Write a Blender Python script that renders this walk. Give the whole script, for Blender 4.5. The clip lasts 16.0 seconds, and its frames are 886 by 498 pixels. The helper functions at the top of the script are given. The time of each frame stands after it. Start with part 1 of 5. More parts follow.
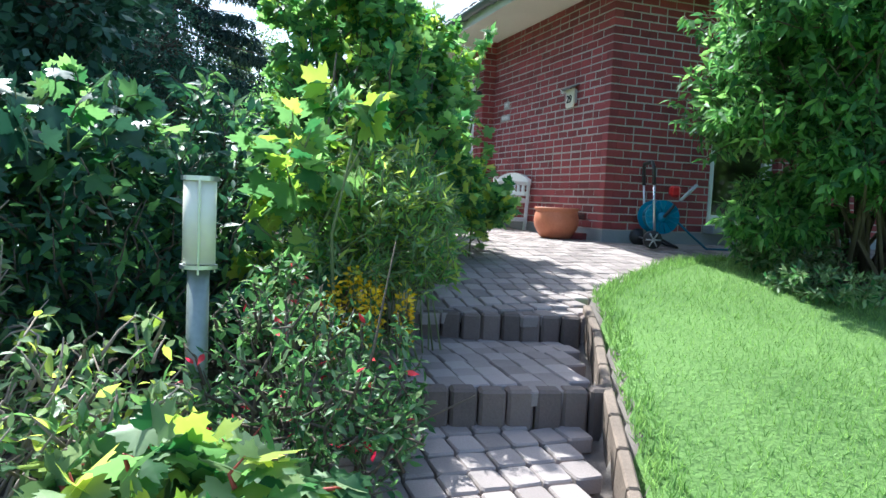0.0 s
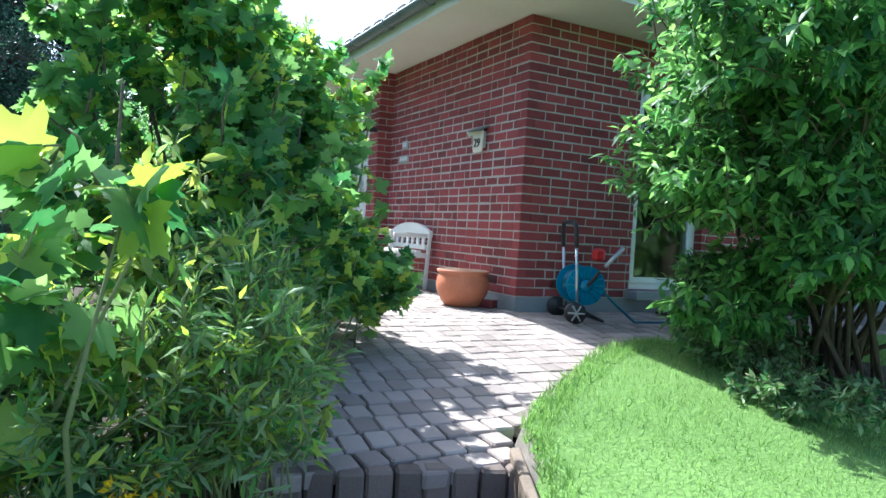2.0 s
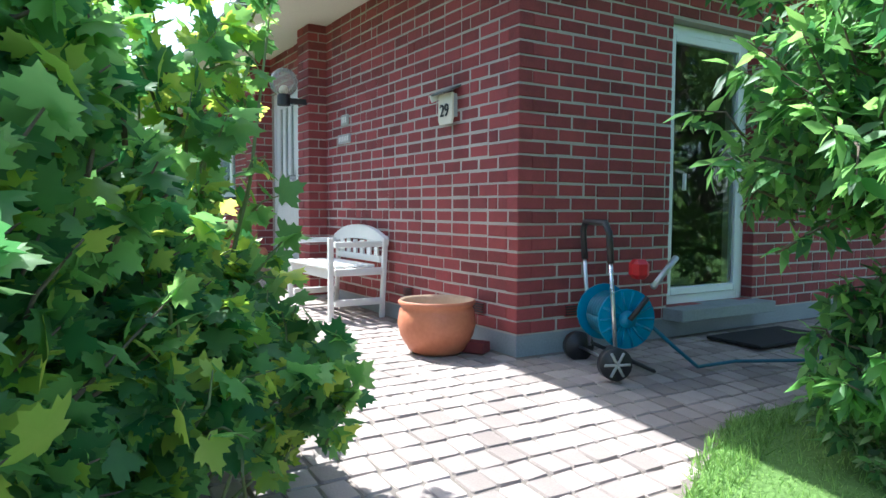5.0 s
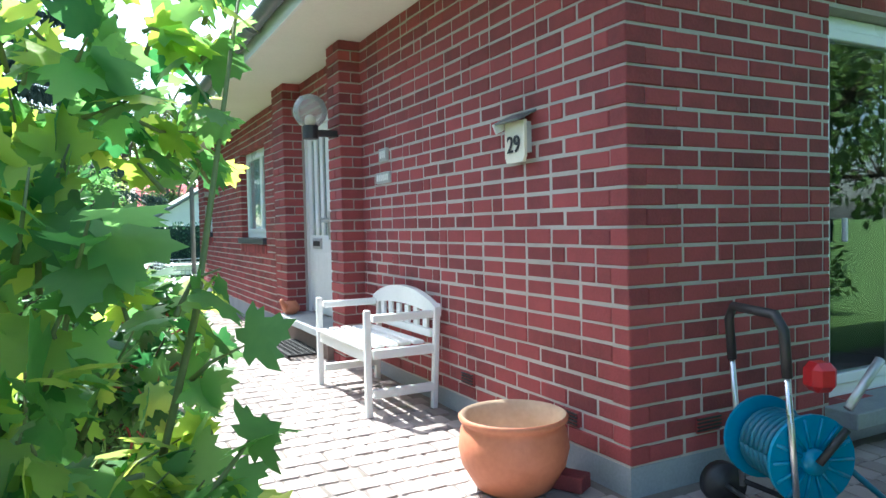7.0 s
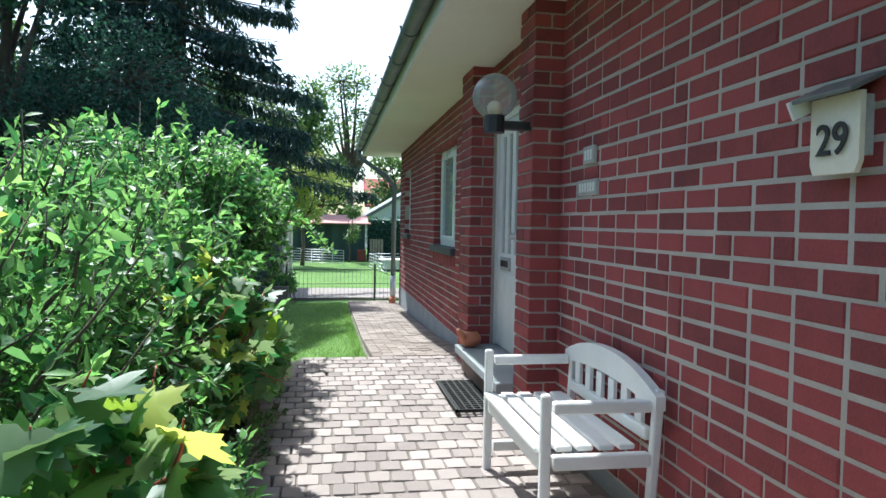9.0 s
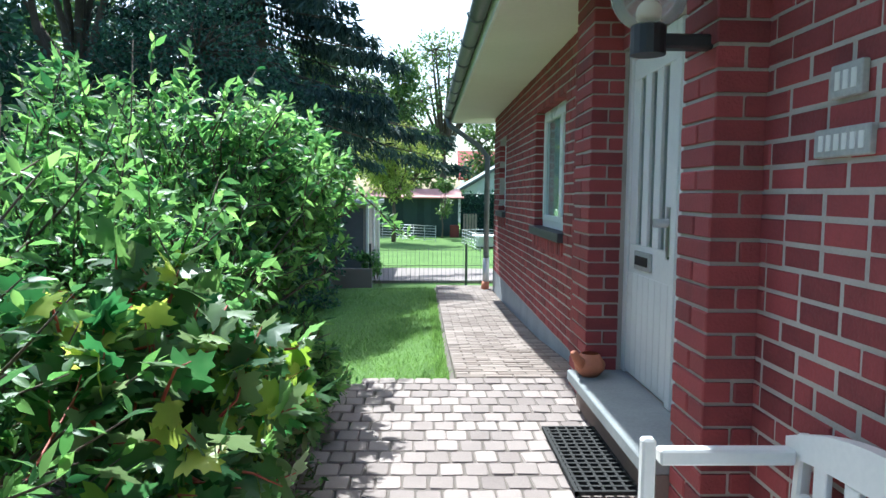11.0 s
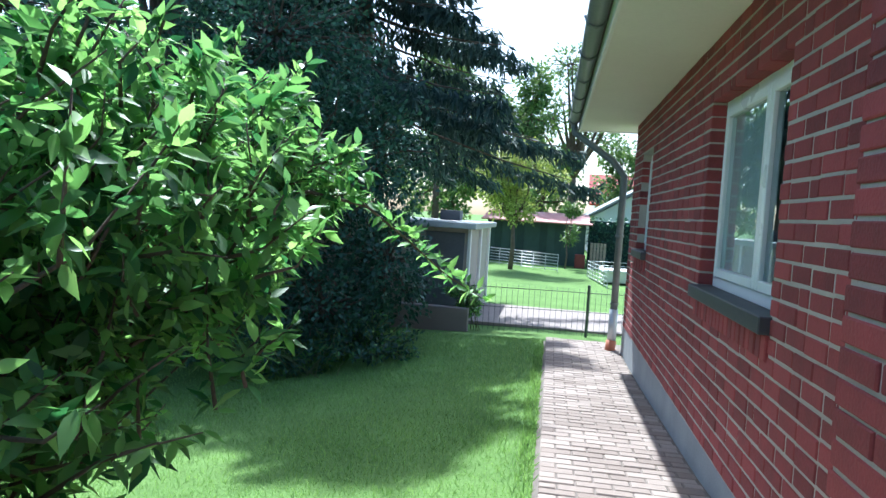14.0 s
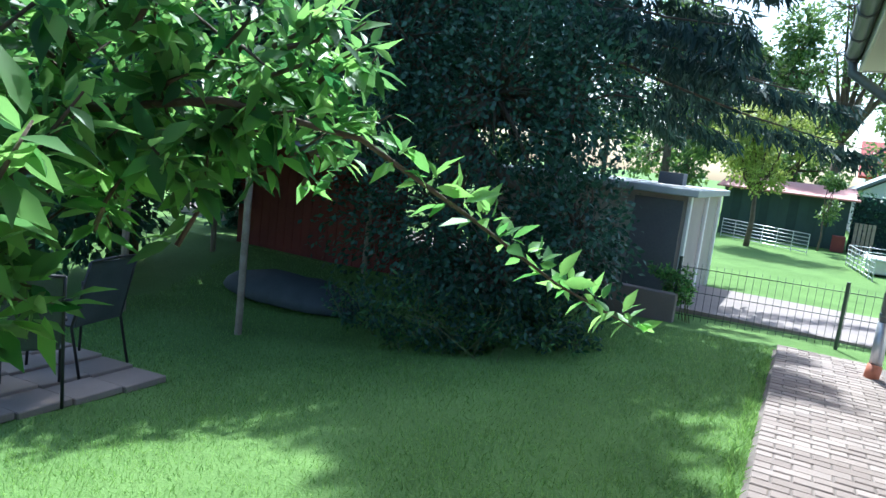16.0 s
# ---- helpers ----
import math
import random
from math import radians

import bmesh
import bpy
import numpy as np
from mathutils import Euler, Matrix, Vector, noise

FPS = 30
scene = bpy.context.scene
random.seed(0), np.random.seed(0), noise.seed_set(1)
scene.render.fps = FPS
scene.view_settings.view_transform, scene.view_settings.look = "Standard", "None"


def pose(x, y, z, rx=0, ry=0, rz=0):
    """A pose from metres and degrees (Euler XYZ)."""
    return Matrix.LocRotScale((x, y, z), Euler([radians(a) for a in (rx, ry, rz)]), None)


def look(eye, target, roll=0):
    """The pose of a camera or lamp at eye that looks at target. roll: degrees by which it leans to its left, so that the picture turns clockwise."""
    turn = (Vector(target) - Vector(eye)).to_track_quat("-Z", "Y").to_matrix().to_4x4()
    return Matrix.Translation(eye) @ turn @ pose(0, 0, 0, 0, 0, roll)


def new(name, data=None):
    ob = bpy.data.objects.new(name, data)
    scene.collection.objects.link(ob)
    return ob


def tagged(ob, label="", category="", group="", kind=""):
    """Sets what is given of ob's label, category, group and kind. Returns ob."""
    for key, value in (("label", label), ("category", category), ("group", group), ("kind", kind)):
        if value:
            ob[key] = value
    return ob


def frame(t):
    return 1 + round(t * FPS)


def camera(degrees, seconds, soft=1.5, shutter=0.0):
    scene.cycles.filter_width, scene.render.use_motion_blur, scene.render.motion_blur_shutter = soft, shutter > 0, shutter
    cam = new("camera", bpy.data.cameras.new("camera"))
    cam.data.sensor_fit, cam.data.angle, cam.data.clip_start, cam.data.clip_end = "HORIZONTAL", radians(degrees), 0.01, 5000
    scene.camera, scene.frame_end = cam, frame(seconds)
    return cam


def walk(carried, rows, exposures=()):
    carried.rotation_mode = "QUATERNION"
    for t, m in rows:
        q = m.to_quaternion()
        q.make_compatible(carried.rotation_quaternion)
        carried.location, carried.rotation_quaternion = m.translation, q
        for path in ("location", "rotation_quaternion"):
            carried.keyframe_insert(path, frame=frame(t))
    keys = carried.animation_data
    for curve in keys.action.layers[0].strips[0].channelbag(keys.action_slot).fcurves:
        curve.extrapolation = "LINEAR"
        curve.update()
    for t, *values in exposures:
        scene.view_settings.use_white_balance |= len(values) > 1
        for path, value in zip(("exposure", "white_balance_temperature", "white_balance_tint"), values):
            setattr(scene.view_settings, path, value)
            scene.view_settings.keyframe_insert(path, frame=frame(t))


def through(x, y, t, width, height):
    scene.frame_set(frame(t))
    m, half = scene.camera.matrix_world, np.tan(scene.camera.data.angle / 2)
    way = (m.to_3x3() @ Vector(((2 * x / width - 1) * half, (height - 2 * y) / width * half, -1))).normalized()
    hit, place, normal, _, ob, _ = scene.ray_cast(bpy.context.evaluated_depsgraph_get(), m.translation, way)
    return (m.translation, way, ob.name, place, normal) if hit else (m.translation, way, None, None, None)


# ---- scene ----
cam = camera(65.9, 16.0)
PATH = [
    (0, (0.02, 0.027, 1.361), (0.684, 1.908, 1.214), 2.7),
    (0.5, (0.121, 0.308, 1.364), (0.95, 2.12, 1.19), 1.5),
    (1, (0.265, 0.575, 1.408), (1.259, 2.308, 1.308), 1.9),
    (1.5, (0.449, 0.863, 1.554), (1.424, 2.609, 1.513), 3.4),
    (2, (0.506, 1.116, 1.647), (1.44, 2.885, 1.597), 3.5),
    (2.5, (0.608, 1.361, 1.722), (1.628, 3.079, 1.624), 4.0),
    (3, (0.834, 1.638, 1.753), (1.841, 3.361, 1.621), 3.2),
    (3.5, (0.985, 1.963, 1.794), (1.977, 3.692, 1.629), 2.2),
    (4, (1.098, 2.27, 1.821), (2.164, 3.955, 1.667), 2.1),
    (4.2, (1.17, 2.41, 1.833), (2.238, 4.094, 1.687), 1.8),
    (6.3, (1.666, 3.547, 2.007), (2.651, 5.286, 1.917), -1.9),
    (6.5, (1.712, 3.668, 2.06), (2.692, 5.41, 1.973), -1.9),
    (7, (1.921, 3.955, 2.12), (2.843, 5.729, 2.054), -1.2),
    (7.5, (2.112, 4.283, 2.175), (2.913, 6.114, 2.124), -0.1),
    (8, (2.223, 4.627, 2.233), (2.935, 6.496, 2.191), 0.1),
    (8.5, (2.395, 4.926, 2.253), (2.934, 6.852, 2.216), -0.1),
    (9, (2.519, 5.206, 2.279), (2.853, 7.177, 2.206), 1.1),
    (9.2, (2.533, 5.335, 2.279), (2.832, 7.31, 2.183), 1.2),
    (11.3, (2.735, 6.951, 2.35), (2.721, 8.945, 2.193), 1.3),
    (11.5, (2.753, 7.12, 2.375), (2.684, 9.113, 2.223), 1.9),
    (12, (2.752, 7.55, 2.341), (2.606, 9.537, 2.171), 2.2),
    (12.5, (2.774, 7.895, 2.334), (2.615, 9.885, 2.207), 2.8),
    (13, (2.812, 8.362, 2.376), (2.542, 10.343, 2.339), 3.1),
    (13.5, (2.84, 8.79, 2.37), (2.546, 10.766, 2.316), 4.0),
    (14, (2.904, 9.207, 2.378), (2.594, 11.18, 2.269), 3.7),
    (14.5, (2.91, 9.68, 2.36), (2.515, 11.63, 2.175), 4.9),
    (15, (2.915, 10.01, 2.389), (2.395, 11.926, 2.148), 5.7),
    (15.5, (2.958, 10.397, 2.366), (2.203, 12.233, 2.127), 6.2),
    (16, (2.942, 10.749, 2.384), (2.035, 12.507, 2.091), 6.8),
]
walk(cam, [(t, look(eye, target, roll)) for t, eye, target, roll in PATH],
     exposures=[(0, 1.5, 5650, 4), (2, 1.75, 5600, 4), (4.2, 1.8, 5700, 4), (6.5, 2.1, 5750, 3), (7.3, 2.15, 5750, 2), (8, 1.75, 5800, 2), (9, 1.25, 5750, 2), (11.5, 1.4, 5550, 3), (13.5, 1.5, 5450, 5), (16, 1.45, 5400, 4)])

# ---- light ----
SUN_TO = Vector((-0.235, 0.71, 1.0)).normalized()
world = bpy.data.worlds.new("world")
scene.world = world
world.use_nodes = True
wn = world.node_tree.nodes
sky = wn.new("ShaderNodeTexSky")
sky.sky_type = "NISHITA"
sky.sun_disc = False
sky.sun_elevation = math.asin(SUN_TO.z)
sky.sun_rotation = math.atan2(SUN_TO.x, SUN_TO.y)
sky.air_density, sky.dust_density = 1.0, 2.5
wn["Background"].inputs["Strength"].default_value = 0.12
world.node_tree.links.new(sky.outputs[0], wn["Background"].inputs["Color"])
sun_data = bpy.data.lights.new("sun", "SUN")
sun_data.energy, sun_data.angle, sun_data.color = 3.9, radians(0.6), (1.0, 0.96, 0.89)
sun = new("sun", sun_data)
sun.matrix_world = look(SUN_TO * 60, (0, 0, 0))


# ---- materials ----
def material(name, low, high, rough=0.7, scale=6.0, fine=60.0, bump=0.15, metal=0.0, vary=0.0, stain=0.35, gloss=0.5, dist=0.004):
    """Two colours mixed by noise at two scales, with fine relief."""
    m = bpy.data.materials.new(name)
    m.use_nodes = True
    nt = m.node_tree
    n, li = nt.nodes, nt.links
    b = n["Principled BSDF"]
    b.inputs["Metallic"].default_value = metal
    b.inputs["Specular IOR Level"].default_value = gloss
    geo = n.new("ShaderNodeNewGeometry")
    obi = n.new("ShaderNodeObjectInfo")
    tc = n.new("ShaderNodeTexCoord")
    n1, n2 = n.new("ShaderNodeTexNoise"), n.new("ShaderNodeTexNoise")
    n1.inputs["Scale"].default_value, n2.inputs["Scale"].default_value = scale, fine
    n1.inputs["Detail"].default_value, n2.inputs["Detail"].default_value = 4, 3
    for q in (n1, n2):
        li.new(geo.outputs["Position"], q.inputs["Vector"])
    mix = n.new("ShaderNodeMath")
    mix.operation = "MULTIPLY_ADD"
    li.new(n1.outputs["Fac"], mix.inputs[0])
    mix.inputs[1].default_value = 1.0 - stain
    mul = n.new("ShaderNodeMath")
    mul.operation = "MULTIPLY"
    li.new(n2.outputs["Fac"], mul.inputs[0])
    mul.inputs[1].default_value = stain
    li.new(mul.outputs[0], mix.inputs[2])
    last = mix.outputs[0]
    if vary:
        rnd = n.new("ShaderNodeMath")
        rnd.operation = "ADD"
        li.new(geo.outputs["Random Per Island"], rnd.inputs[0])
        li.new(obi.outputs["Random"], rnd.inputs[1])
        frac = n.new("ShaderNodeMath")
        frac.operation = "FRACT"
        li.new(rnd.outputs[0], frac.inputs[0])
        blend = n.new("ShaderNodeMix")
        blend.inputs["Factor"].default_value = vary
        li.new(last, blend.inputs["A"])
        li.new(frac.outputs[0], blend.inputs["B"])
        last = blend.outputs["Result"]
    ramp = n.new("ShaderNodeValToRGB")
    ramp.color_ramp.elements[0].position, ramp.color_ramp.elements[1].position = 0.25, 0.75
    ramp.color_ramp.elements[0].color, ramp.color_ramp.elements[1].color = (*low, 1), (*high, 1)
    li.new(last, ramp.inputs[0])
    li.new(ramp.outputs[0], b.inputs["Base Color"])
    rr = n.new("ShaderNodeMapRange")
    rr.inputs["To Min"].default_value, rr.inputs["To Max"].default_value = max(0.03, rough - 0.1), min(1, rough + 0.1)
    li.new(n1.outputs["Fac"], rr.inputs["Value"])
    li.new(rr.outputs["Result"], b.inputs["Roughness"])
    if bump:
        bp = n.new("ShaderNodeBump")
        bp.inputs["Strength"].default_value, bp.inputs["Distance"].default_value = bump, dist
        li.new(n2.outputs["Fac"], bp.inputs["Height"])
        li.new(bp.outputs[0], b.inputs["Normal"])
    return m


def leaf_material(name, low, high, through=0.35, rough=0.45, gloss=0.4):
    m = material(name, low, high, rough, 1.6, 40.0, 0.1, vary=0.65, gloss=gloss)
    nt = m.node_tree
    n, li = nt.nodes, nt.links
    b, out = n["Principled BSDF"], n["Material Output"]
    tr = n.new("ShaderNodeBsdfTranslucent")
    hs = n.new("ShaderNodeHueSaturation")
    hs.inputs["Hue"].default_value, hs.inputs["Saturation"].default_value, hs.inputs["Value"].default_value = 0.485, 1.05, 1.7
    src = b.inputs["Base Color"].links[0].from_socket
    li.new(src, hs.inputs["Color"])
    li.new(hs.outputs[0], tr.inputs["Color"])
    mx = n.new("ShaderNodeMixShader")
    mx.inputs[0].default_value = through
    li.new(b.outputs[0], mx.inputs[1])
    li.new(tr.outputs[0], mx.inputs[2])
    li.new(mx.outputs[0], out.inputs["Surface"])
    return m


def glass_material(name, tint=(0.9, 0.95, 0.95), base=0.0):
    m = bpy.data.materials.new(name)
    m.use_nodes = True
    n, li = m.node_tree.nodes, m.node_tree.links
    n.remove(n["Principled BSDF"])
    t, g, f, mx = n.new("ShaderNodeBsdfTransparent"), n.new("ShaderNodeBsdfGlossy"), n.new("ShaderNodeFresnel"), n.new("ShaderNodeMixShader")
    t.inputs[0].default_value = (*tint, 1)
    g.inputs["Roughness"].default_value = 0.02
    f.inputs["IOR"].default_value = 1.6 + base
    li.new(f.outputs[0], mx.inputs[0])
    li.new(t.outputs[0], mx.inputs[1])
    li.new(g.outputs[0], mx.inputs[2])
    li.new(mx.outputs[0], n["Material Output"].inputs["Surface"])
    return m


M_BRICK = material("brick", (0.15, 0.028, 0.031), (0.35, 0.064, 0.066), 0.8, 9.0, 90.0, 0.7, vary=0.36)
M_MORTAR = material("mortar", (0.34, 0.305, 0.27), (0.52, 0.475, 0.425), 0.95, 4.0, 120.0, 0.5)
M_PLINTH = material("plinth_paint", (0.2, 0.22, 0.24), (0.34, 0.36, 0.38), 0.85, 3.0, 70.0, 0.3)
M_SETT = material("sett_stone", (0.21, 0.17, 0.155), (0.42, 0.35, 0.32), 0.85, 2.5, 130.0, 0.5, vary=0.4)
M_CLINKER = material("path_brick", (0.19, 0.145, 0.12), (0.36, 0.295, 0.255), 0.85, 2.5, 130.0, 0.5, vary=0.4)
M_JOINT = material("joint_sand", (0.1, 0.083, 0.07), (0.22, 0.185, 0.16), 1.0, 8.0, 120.0, 0.5)
M_PALISADE = material("riser_stone", (0.1, 0.075, 0.065), (0.22, 0.165, 0.14), 0.9, 5.0, 90.0, 0.6, vary=0.4)
M_KERB = material("kerb_stone", (0.13, 0.095, 0.07), (0.28, 0.21, 0.16), 0.9, 6.0, 90.0, 0.5)
M_LAWN = material("lawn_ground", (0.08, 0.15, 0.04), (0.17, 0.28, 0.085), 0.95, 1.2, 45.0, 0.8, dist=0.02, gloss=0.1)
M_SOIL = material("soil", (0.025, 0.02, 0.014), (0.075, 0.055, 0.035), 1.0, 3.0, 50.0, 0.8, dist=0.02)
M_BLADE = leaf_material("grass_blade", (0.1, 0.2, 0.05), (0.24, 0.4, 0.12), 0.4, 0.5, 0.2)
M_CONCRETE = material("concrete", (0.2, 0.165, 0.15), (0.32, 0.27, 0.245), 0.9, 1.5, 60.0, 0.3)
M_WHITE = material("white_paint", (0.7, 0.7, 0.68), (0.84, 0.83, 0.8), 0.45, 3.0, 50.0, 0.08)
M_SOFFIT = material("soffit_board", (0.72, 0.69, 0.62), (0.84, 0.81, 0.74), 0.7, 1.2, 40.0, 0.08)
M_UPVC = material("window_plastic", (0.76, 0.78, 0.79), (0.84, 0.85, 0.86), 0.3, 2.0, 30.0, 0.0)
M_GUTTER = material("zinc", (0.13, 0.15, 0.15), (0.24, 0.26, 0.26), 0.5, 4.0, 40.0, 0.1, metal=0.4)
M_TILE = material("roof_tile", (0.08, 0.07, 0.07), (0.16, 0.14, 0.13), 0.8, 3.0, 40.0, 0.3, vary=0.4)
M_SLATE = material("dark_sill", (0.03, 0.035, 0.045), (0.075, 0.08, 0.09), 0.5, 4.0, 50.0, 0.15)
M_SLAB = material("step_slab", (0.2, 0.22, 0.23), (0.34, 0.36, 0.36), 0.75, 4.0, 60.0, 0.25)
M_TERRA = material("terracotta", (0.42, 0.13, 0.065), (0.6, 0.22, 0.12), 0.55, 4.0, 40.0, 0.15)
M_POTIN = material("pot_inside", (0.4, 0.27, 0.18), (0.55, 0.4, 0.28), 0.8, 6.0, 40.0, 0.2)
M_BLUE = material("reel_blue", (0.0, 0.16, 0.3), (0.01, 0.24, 0.4), 0.35, 5.0, 40.0, 0.05)
M_TEAL = material("hose_teal", (0.0, 0.08, 0.14), (0.01, 0.15, 0.22), 0.45, 9.0, 60.0, 0.1)
M_BLACK = material("black_plastic", (0.012, 0.012, 0.014), (0.035, 0.035, 0.038), 0.5, 6.0, 60.0, 0.1)
M_RED = material("red_plastic", (0.5, 0.015, 0.02), (0.65, 0.03, 0.035), 0.35, 6.0, 50.0, 0.05)
M_STEEL = material("steel_tube", (0.55, 0.56, 0.57), (0.7, 0.7, 0.7), 0.3, 5.0, 60.0, 0.03, metal=0.9)
M_BRUSHED = material("brushed_post", (0.22, 0.25, 0.22), (0.36, 0.39, 0.35), 0.45, 5.0, 60.0, 0.05, metal=0.6)
M_CREAM = material("cream_enamel", (0.66, 0.61, 0.48), (0.8, 0.75, 0.62), 0.5, 6.0, 60.0, 0.05)
M_INK = material("black_ink", (0.01, 0.01, 0.01), (0.03, 0.03, 0.03), 0.6, 5.0, 60.0, 0.0)
M_GREYSIGN = material("grey_plate", (0.3, 0.3, 0.29), (0.5, 0.5, 0.48), 0.5, 20.0, 80.0, 0.1)
M_RUBBER = material("rubber_mat", (0.01, 0.01, 0.01), (0.03, 0.03, 0.03), 0.85, 8.0, 60.0, 0.3)
M_LAMPGLASS = material("opal_glass", (0.72, 0.66, 0.52), (0.85, 0.8, 0.66), 0.35, 3.0, 40.0, 0.0)
M_GLOBE = glass_material("globe_glass", (0.9, 0.9, 0.87), -0.2)
_gn, _gl = M_GLOBE.node_tree.nodes, M_GLOBE.node_tree.links
_haze, _hmix = _gn.new("ShaderNodeBsdfDiffuse"), _gn.new("ShaderNodeMixShader")
_haze.inputs[0].default_value, _hmix.inputs[0].default_value = (0.82, 0.8, 0.76, 1), 0.2
_src = _gn["Material Output"].inputs["Surface"].links[0].from_socket
_gl.new(_src, _hmix.inputs[1])
_gl.new(_haze.outputs[0], _hmix.inputs[2])
_gl.new(_hmix.outputs[0], _gn["Material Output"].inputs["Surface"])
M_PANE = bpy.data.materials.new("pane_glass")
M_PANE.use_nodes = True
_pg = M_PANE.node_tree.nodes.new("ShaderNodeBsdfGlass")
_pg.inputs["Color"].default_value, _pg.inputs["Roughness"].default_value, _pg.inputs["IOR"].default_value = (0.9, 0.95, 0.95, 1), 0.0, 1.52
M_PANE.node_tree.links.new(_pg.outputs[0], M_PANE.node_tree.nodes["Material Output"].inputs["Surface"])
M_PANE.node_tree.nodes.remove(M_PANE.node_tree.nodes["Principled BSDF"])
M_CURTAIN = material("net_curtain", (0.7, 0.72, 0.72), (0.82, 0.83, 0.83), 0.9, 3.0, 40.0, 0.2)
# near-black: the gloom of the unlit rooms is put into this colour
M_UNLIT_ROOM = material("unlit_room", (0.02, 0.025, 0.03), (0.04, 0.045, 0.05), 0.9, 1.0, 20.0, 0.05)
M_BARK = material("bark", (0.06, 0.045, 0.032), (0.17, 0.13, 0.095), 0.95, 6.0, 60.0, 0.8, dist=0.01)
M_STEM = material("green_stem", (0.1, 0.13, 0.045), (0.2, 0.22, 0.09), 0.7, 8.0, 60.0, 0.2)
M_TWIG = material("dry_twig", (0.2, 0.15, 0.11), (0.42, 0.34, 0.27), 0.9, 8.0, 60.0, 0.3)
M_REDSTEM = material("red_stalk", (0.35, 0.05, 0.04), (0.5, 0.12, 0.07), 0.6, 8.0, 60.0, 0.1)
M_MAPLE = leaf_material("maple_leaf", (0.04, 0.13, 0.05), (0.17, 0.33, 0.1), 0.6)
M_MAPLEY = leaf_material("young_maple_leaf", (0.2, 0.34, 0.05), (0.46, 0.54, 0.12), 0.55)
M_SHRUB = leaf_material("shrub_leaf", (0.035, 0.11, 0.042), (0.14, 0.29, 0.09), 0.5)
M_BRIGHT = leaf_material("bright_leaf", (0.07, 0.2, 0.055), (0.22, 0.42, 0.12), 0.55)
M_DARK = leaf_material("dark_leaf", (0.02, 0.062, 0.042), (0.065, 0.15, 0.09), 0.25)
M_GREY = leaf_material("grey_green_leaf", (0.1, 0.17, 0.07), (0.26, 0.36, 0.17), 0.3)
M_NEEDLE = leaf_material("needle", (0.02, 0.044, 0.04), (0.06, 0.1, 0.08), 0.12, 0.7, 0.2)
M_FARLEAF = leaf_material("far_leaf", (0.05, 0.11, 0.035), (0.16, 0.26, 0.07), 0.3)
M_YGREEN = leaf_material("yellow_green_leaf", (0.18, 0.25, 0.05), (0.38, 0.44, 0.13), 0.35)
M_YELLOW = leaf_material("yellow_flower", (0.6, 0.36, 0.01), (0.8, 0.6, 0.03), 0.3)
M_REDFL = leaf_material("red_flower", (0.5, 0.02, 0.03), (0.75, 0.07, 0.07), 0.3)
M_GREENWOOD = material("green_boards", (0.02, 0.04, 0.035), (0.05, 0.085, 0.07), 0.8, 4.0, 50.0, 0.2, vary=0.3)
M_REDROOF = material("red_sheet", (0.42, 0.16, 0.14), (0.6, 0.27, 0.24), 0.6, 2.0, 40.0, 0.1)
M_FARRED = material("far_red_roof", (0.4, 0.045, 0.04), (0.55, 0.08, 0.07), 0.7, 2.0, 40.0, 0.1)
M_SHED = material("shed_render", (0.3, 0.27, 0.23), (0.45, 0.4, 0.34), 0.9, 2.0, 50.0, 0.3)
M_SHEDDARK = material("shed_dark_panel", (0.08, 0.09, 0.1), (0.15, 0.16, 0.17), 0.8, 2.0, 50.0, 0.2)
M_WIRE = material("fence_wire", (0.04, 0.06, 0.05), (0.09, 0.12, 0.1), 0.5, 5.0, 50.0, 0.0, metal=0.3)
M_GALV = material("galvanised", (0.45, 0.47, 0.48), (0.62, 0.64, 0.65), 0.4, 5.0, 50.0, 0.0, metal=0.6)
M_MESH = material("chair_fabric", (0.03, 0.04, 0.045), (0.08, 0.09, 0.1), 0.7, 6.0, 90.0, 0.3)
M_RUST = material("red_boards", (0.13, 0.03, 0.025), (0.24, 0.06, 0.045), 0.9, 3.0, 50.0, 0.2)
M_RENDERWHITE = material("white_render", (0.62, 0.62, 0.6), (0.76, 0.76, 0.74), 0.9, 1.0, 20.0, 0.1)


# ---- building helpers ----
BASE = {}


def link_mesh(name, me, mat, parent):
    ob = new(name, me)
    if mat is not None and not me.materials:
        me.materials.append(mat)
    if parent is not None:
        ob.parent = parent
    return ob


def thing(name, at, label, category, group="", kind=""):
    ob = new(name)
    ob.empty_display_size = 0.1
    ob.location = at
    BASE[ob.name] = Vector(at)
    return tagged(ob, label, category, group, kind)


def part(name, bm, mat, parent, label="", smooth=False):
    """Links a bmesh in world coordinates as one mesh under a thing or a part."""
    off = BASE.get(parent.name, Vector((0, 0, 0))) if parent else Vector((0, 0, 0))
    me = bpy.data.meshes.new(name)
    bmesh.ops.translate(bm, verts=bm.verts, vec=-off)
    bm.to_mesh(me)
    bm.free()
    if smooth:
        for p in me.polygons:
            p.use_smooth = True
    ob = link_mesh(name, me, mat, parent)
    BASE[ob.name] = off
    if label:
        ob["label"] = label
    return ob


def raw(name, verts, faces, mat, parent=None, smooth=False):
    off = BASE.get(parent.name, Vector((0, 0, 0))) if parent else Vector((0, 0, 0))
    me = bpy.data.meshes.new(name)
    v = np.asarray(verts, dtype=float) - np.array(off)
    me.from_pydata(v.tolist(), [], faces)
    if smooth:
        me.polygons.foreach_set("use_smooth", [True] * len(me.polygons))
    ob = link_mesh(name, me, mat, parent)
    BASE[ob.name] = off
    return ob


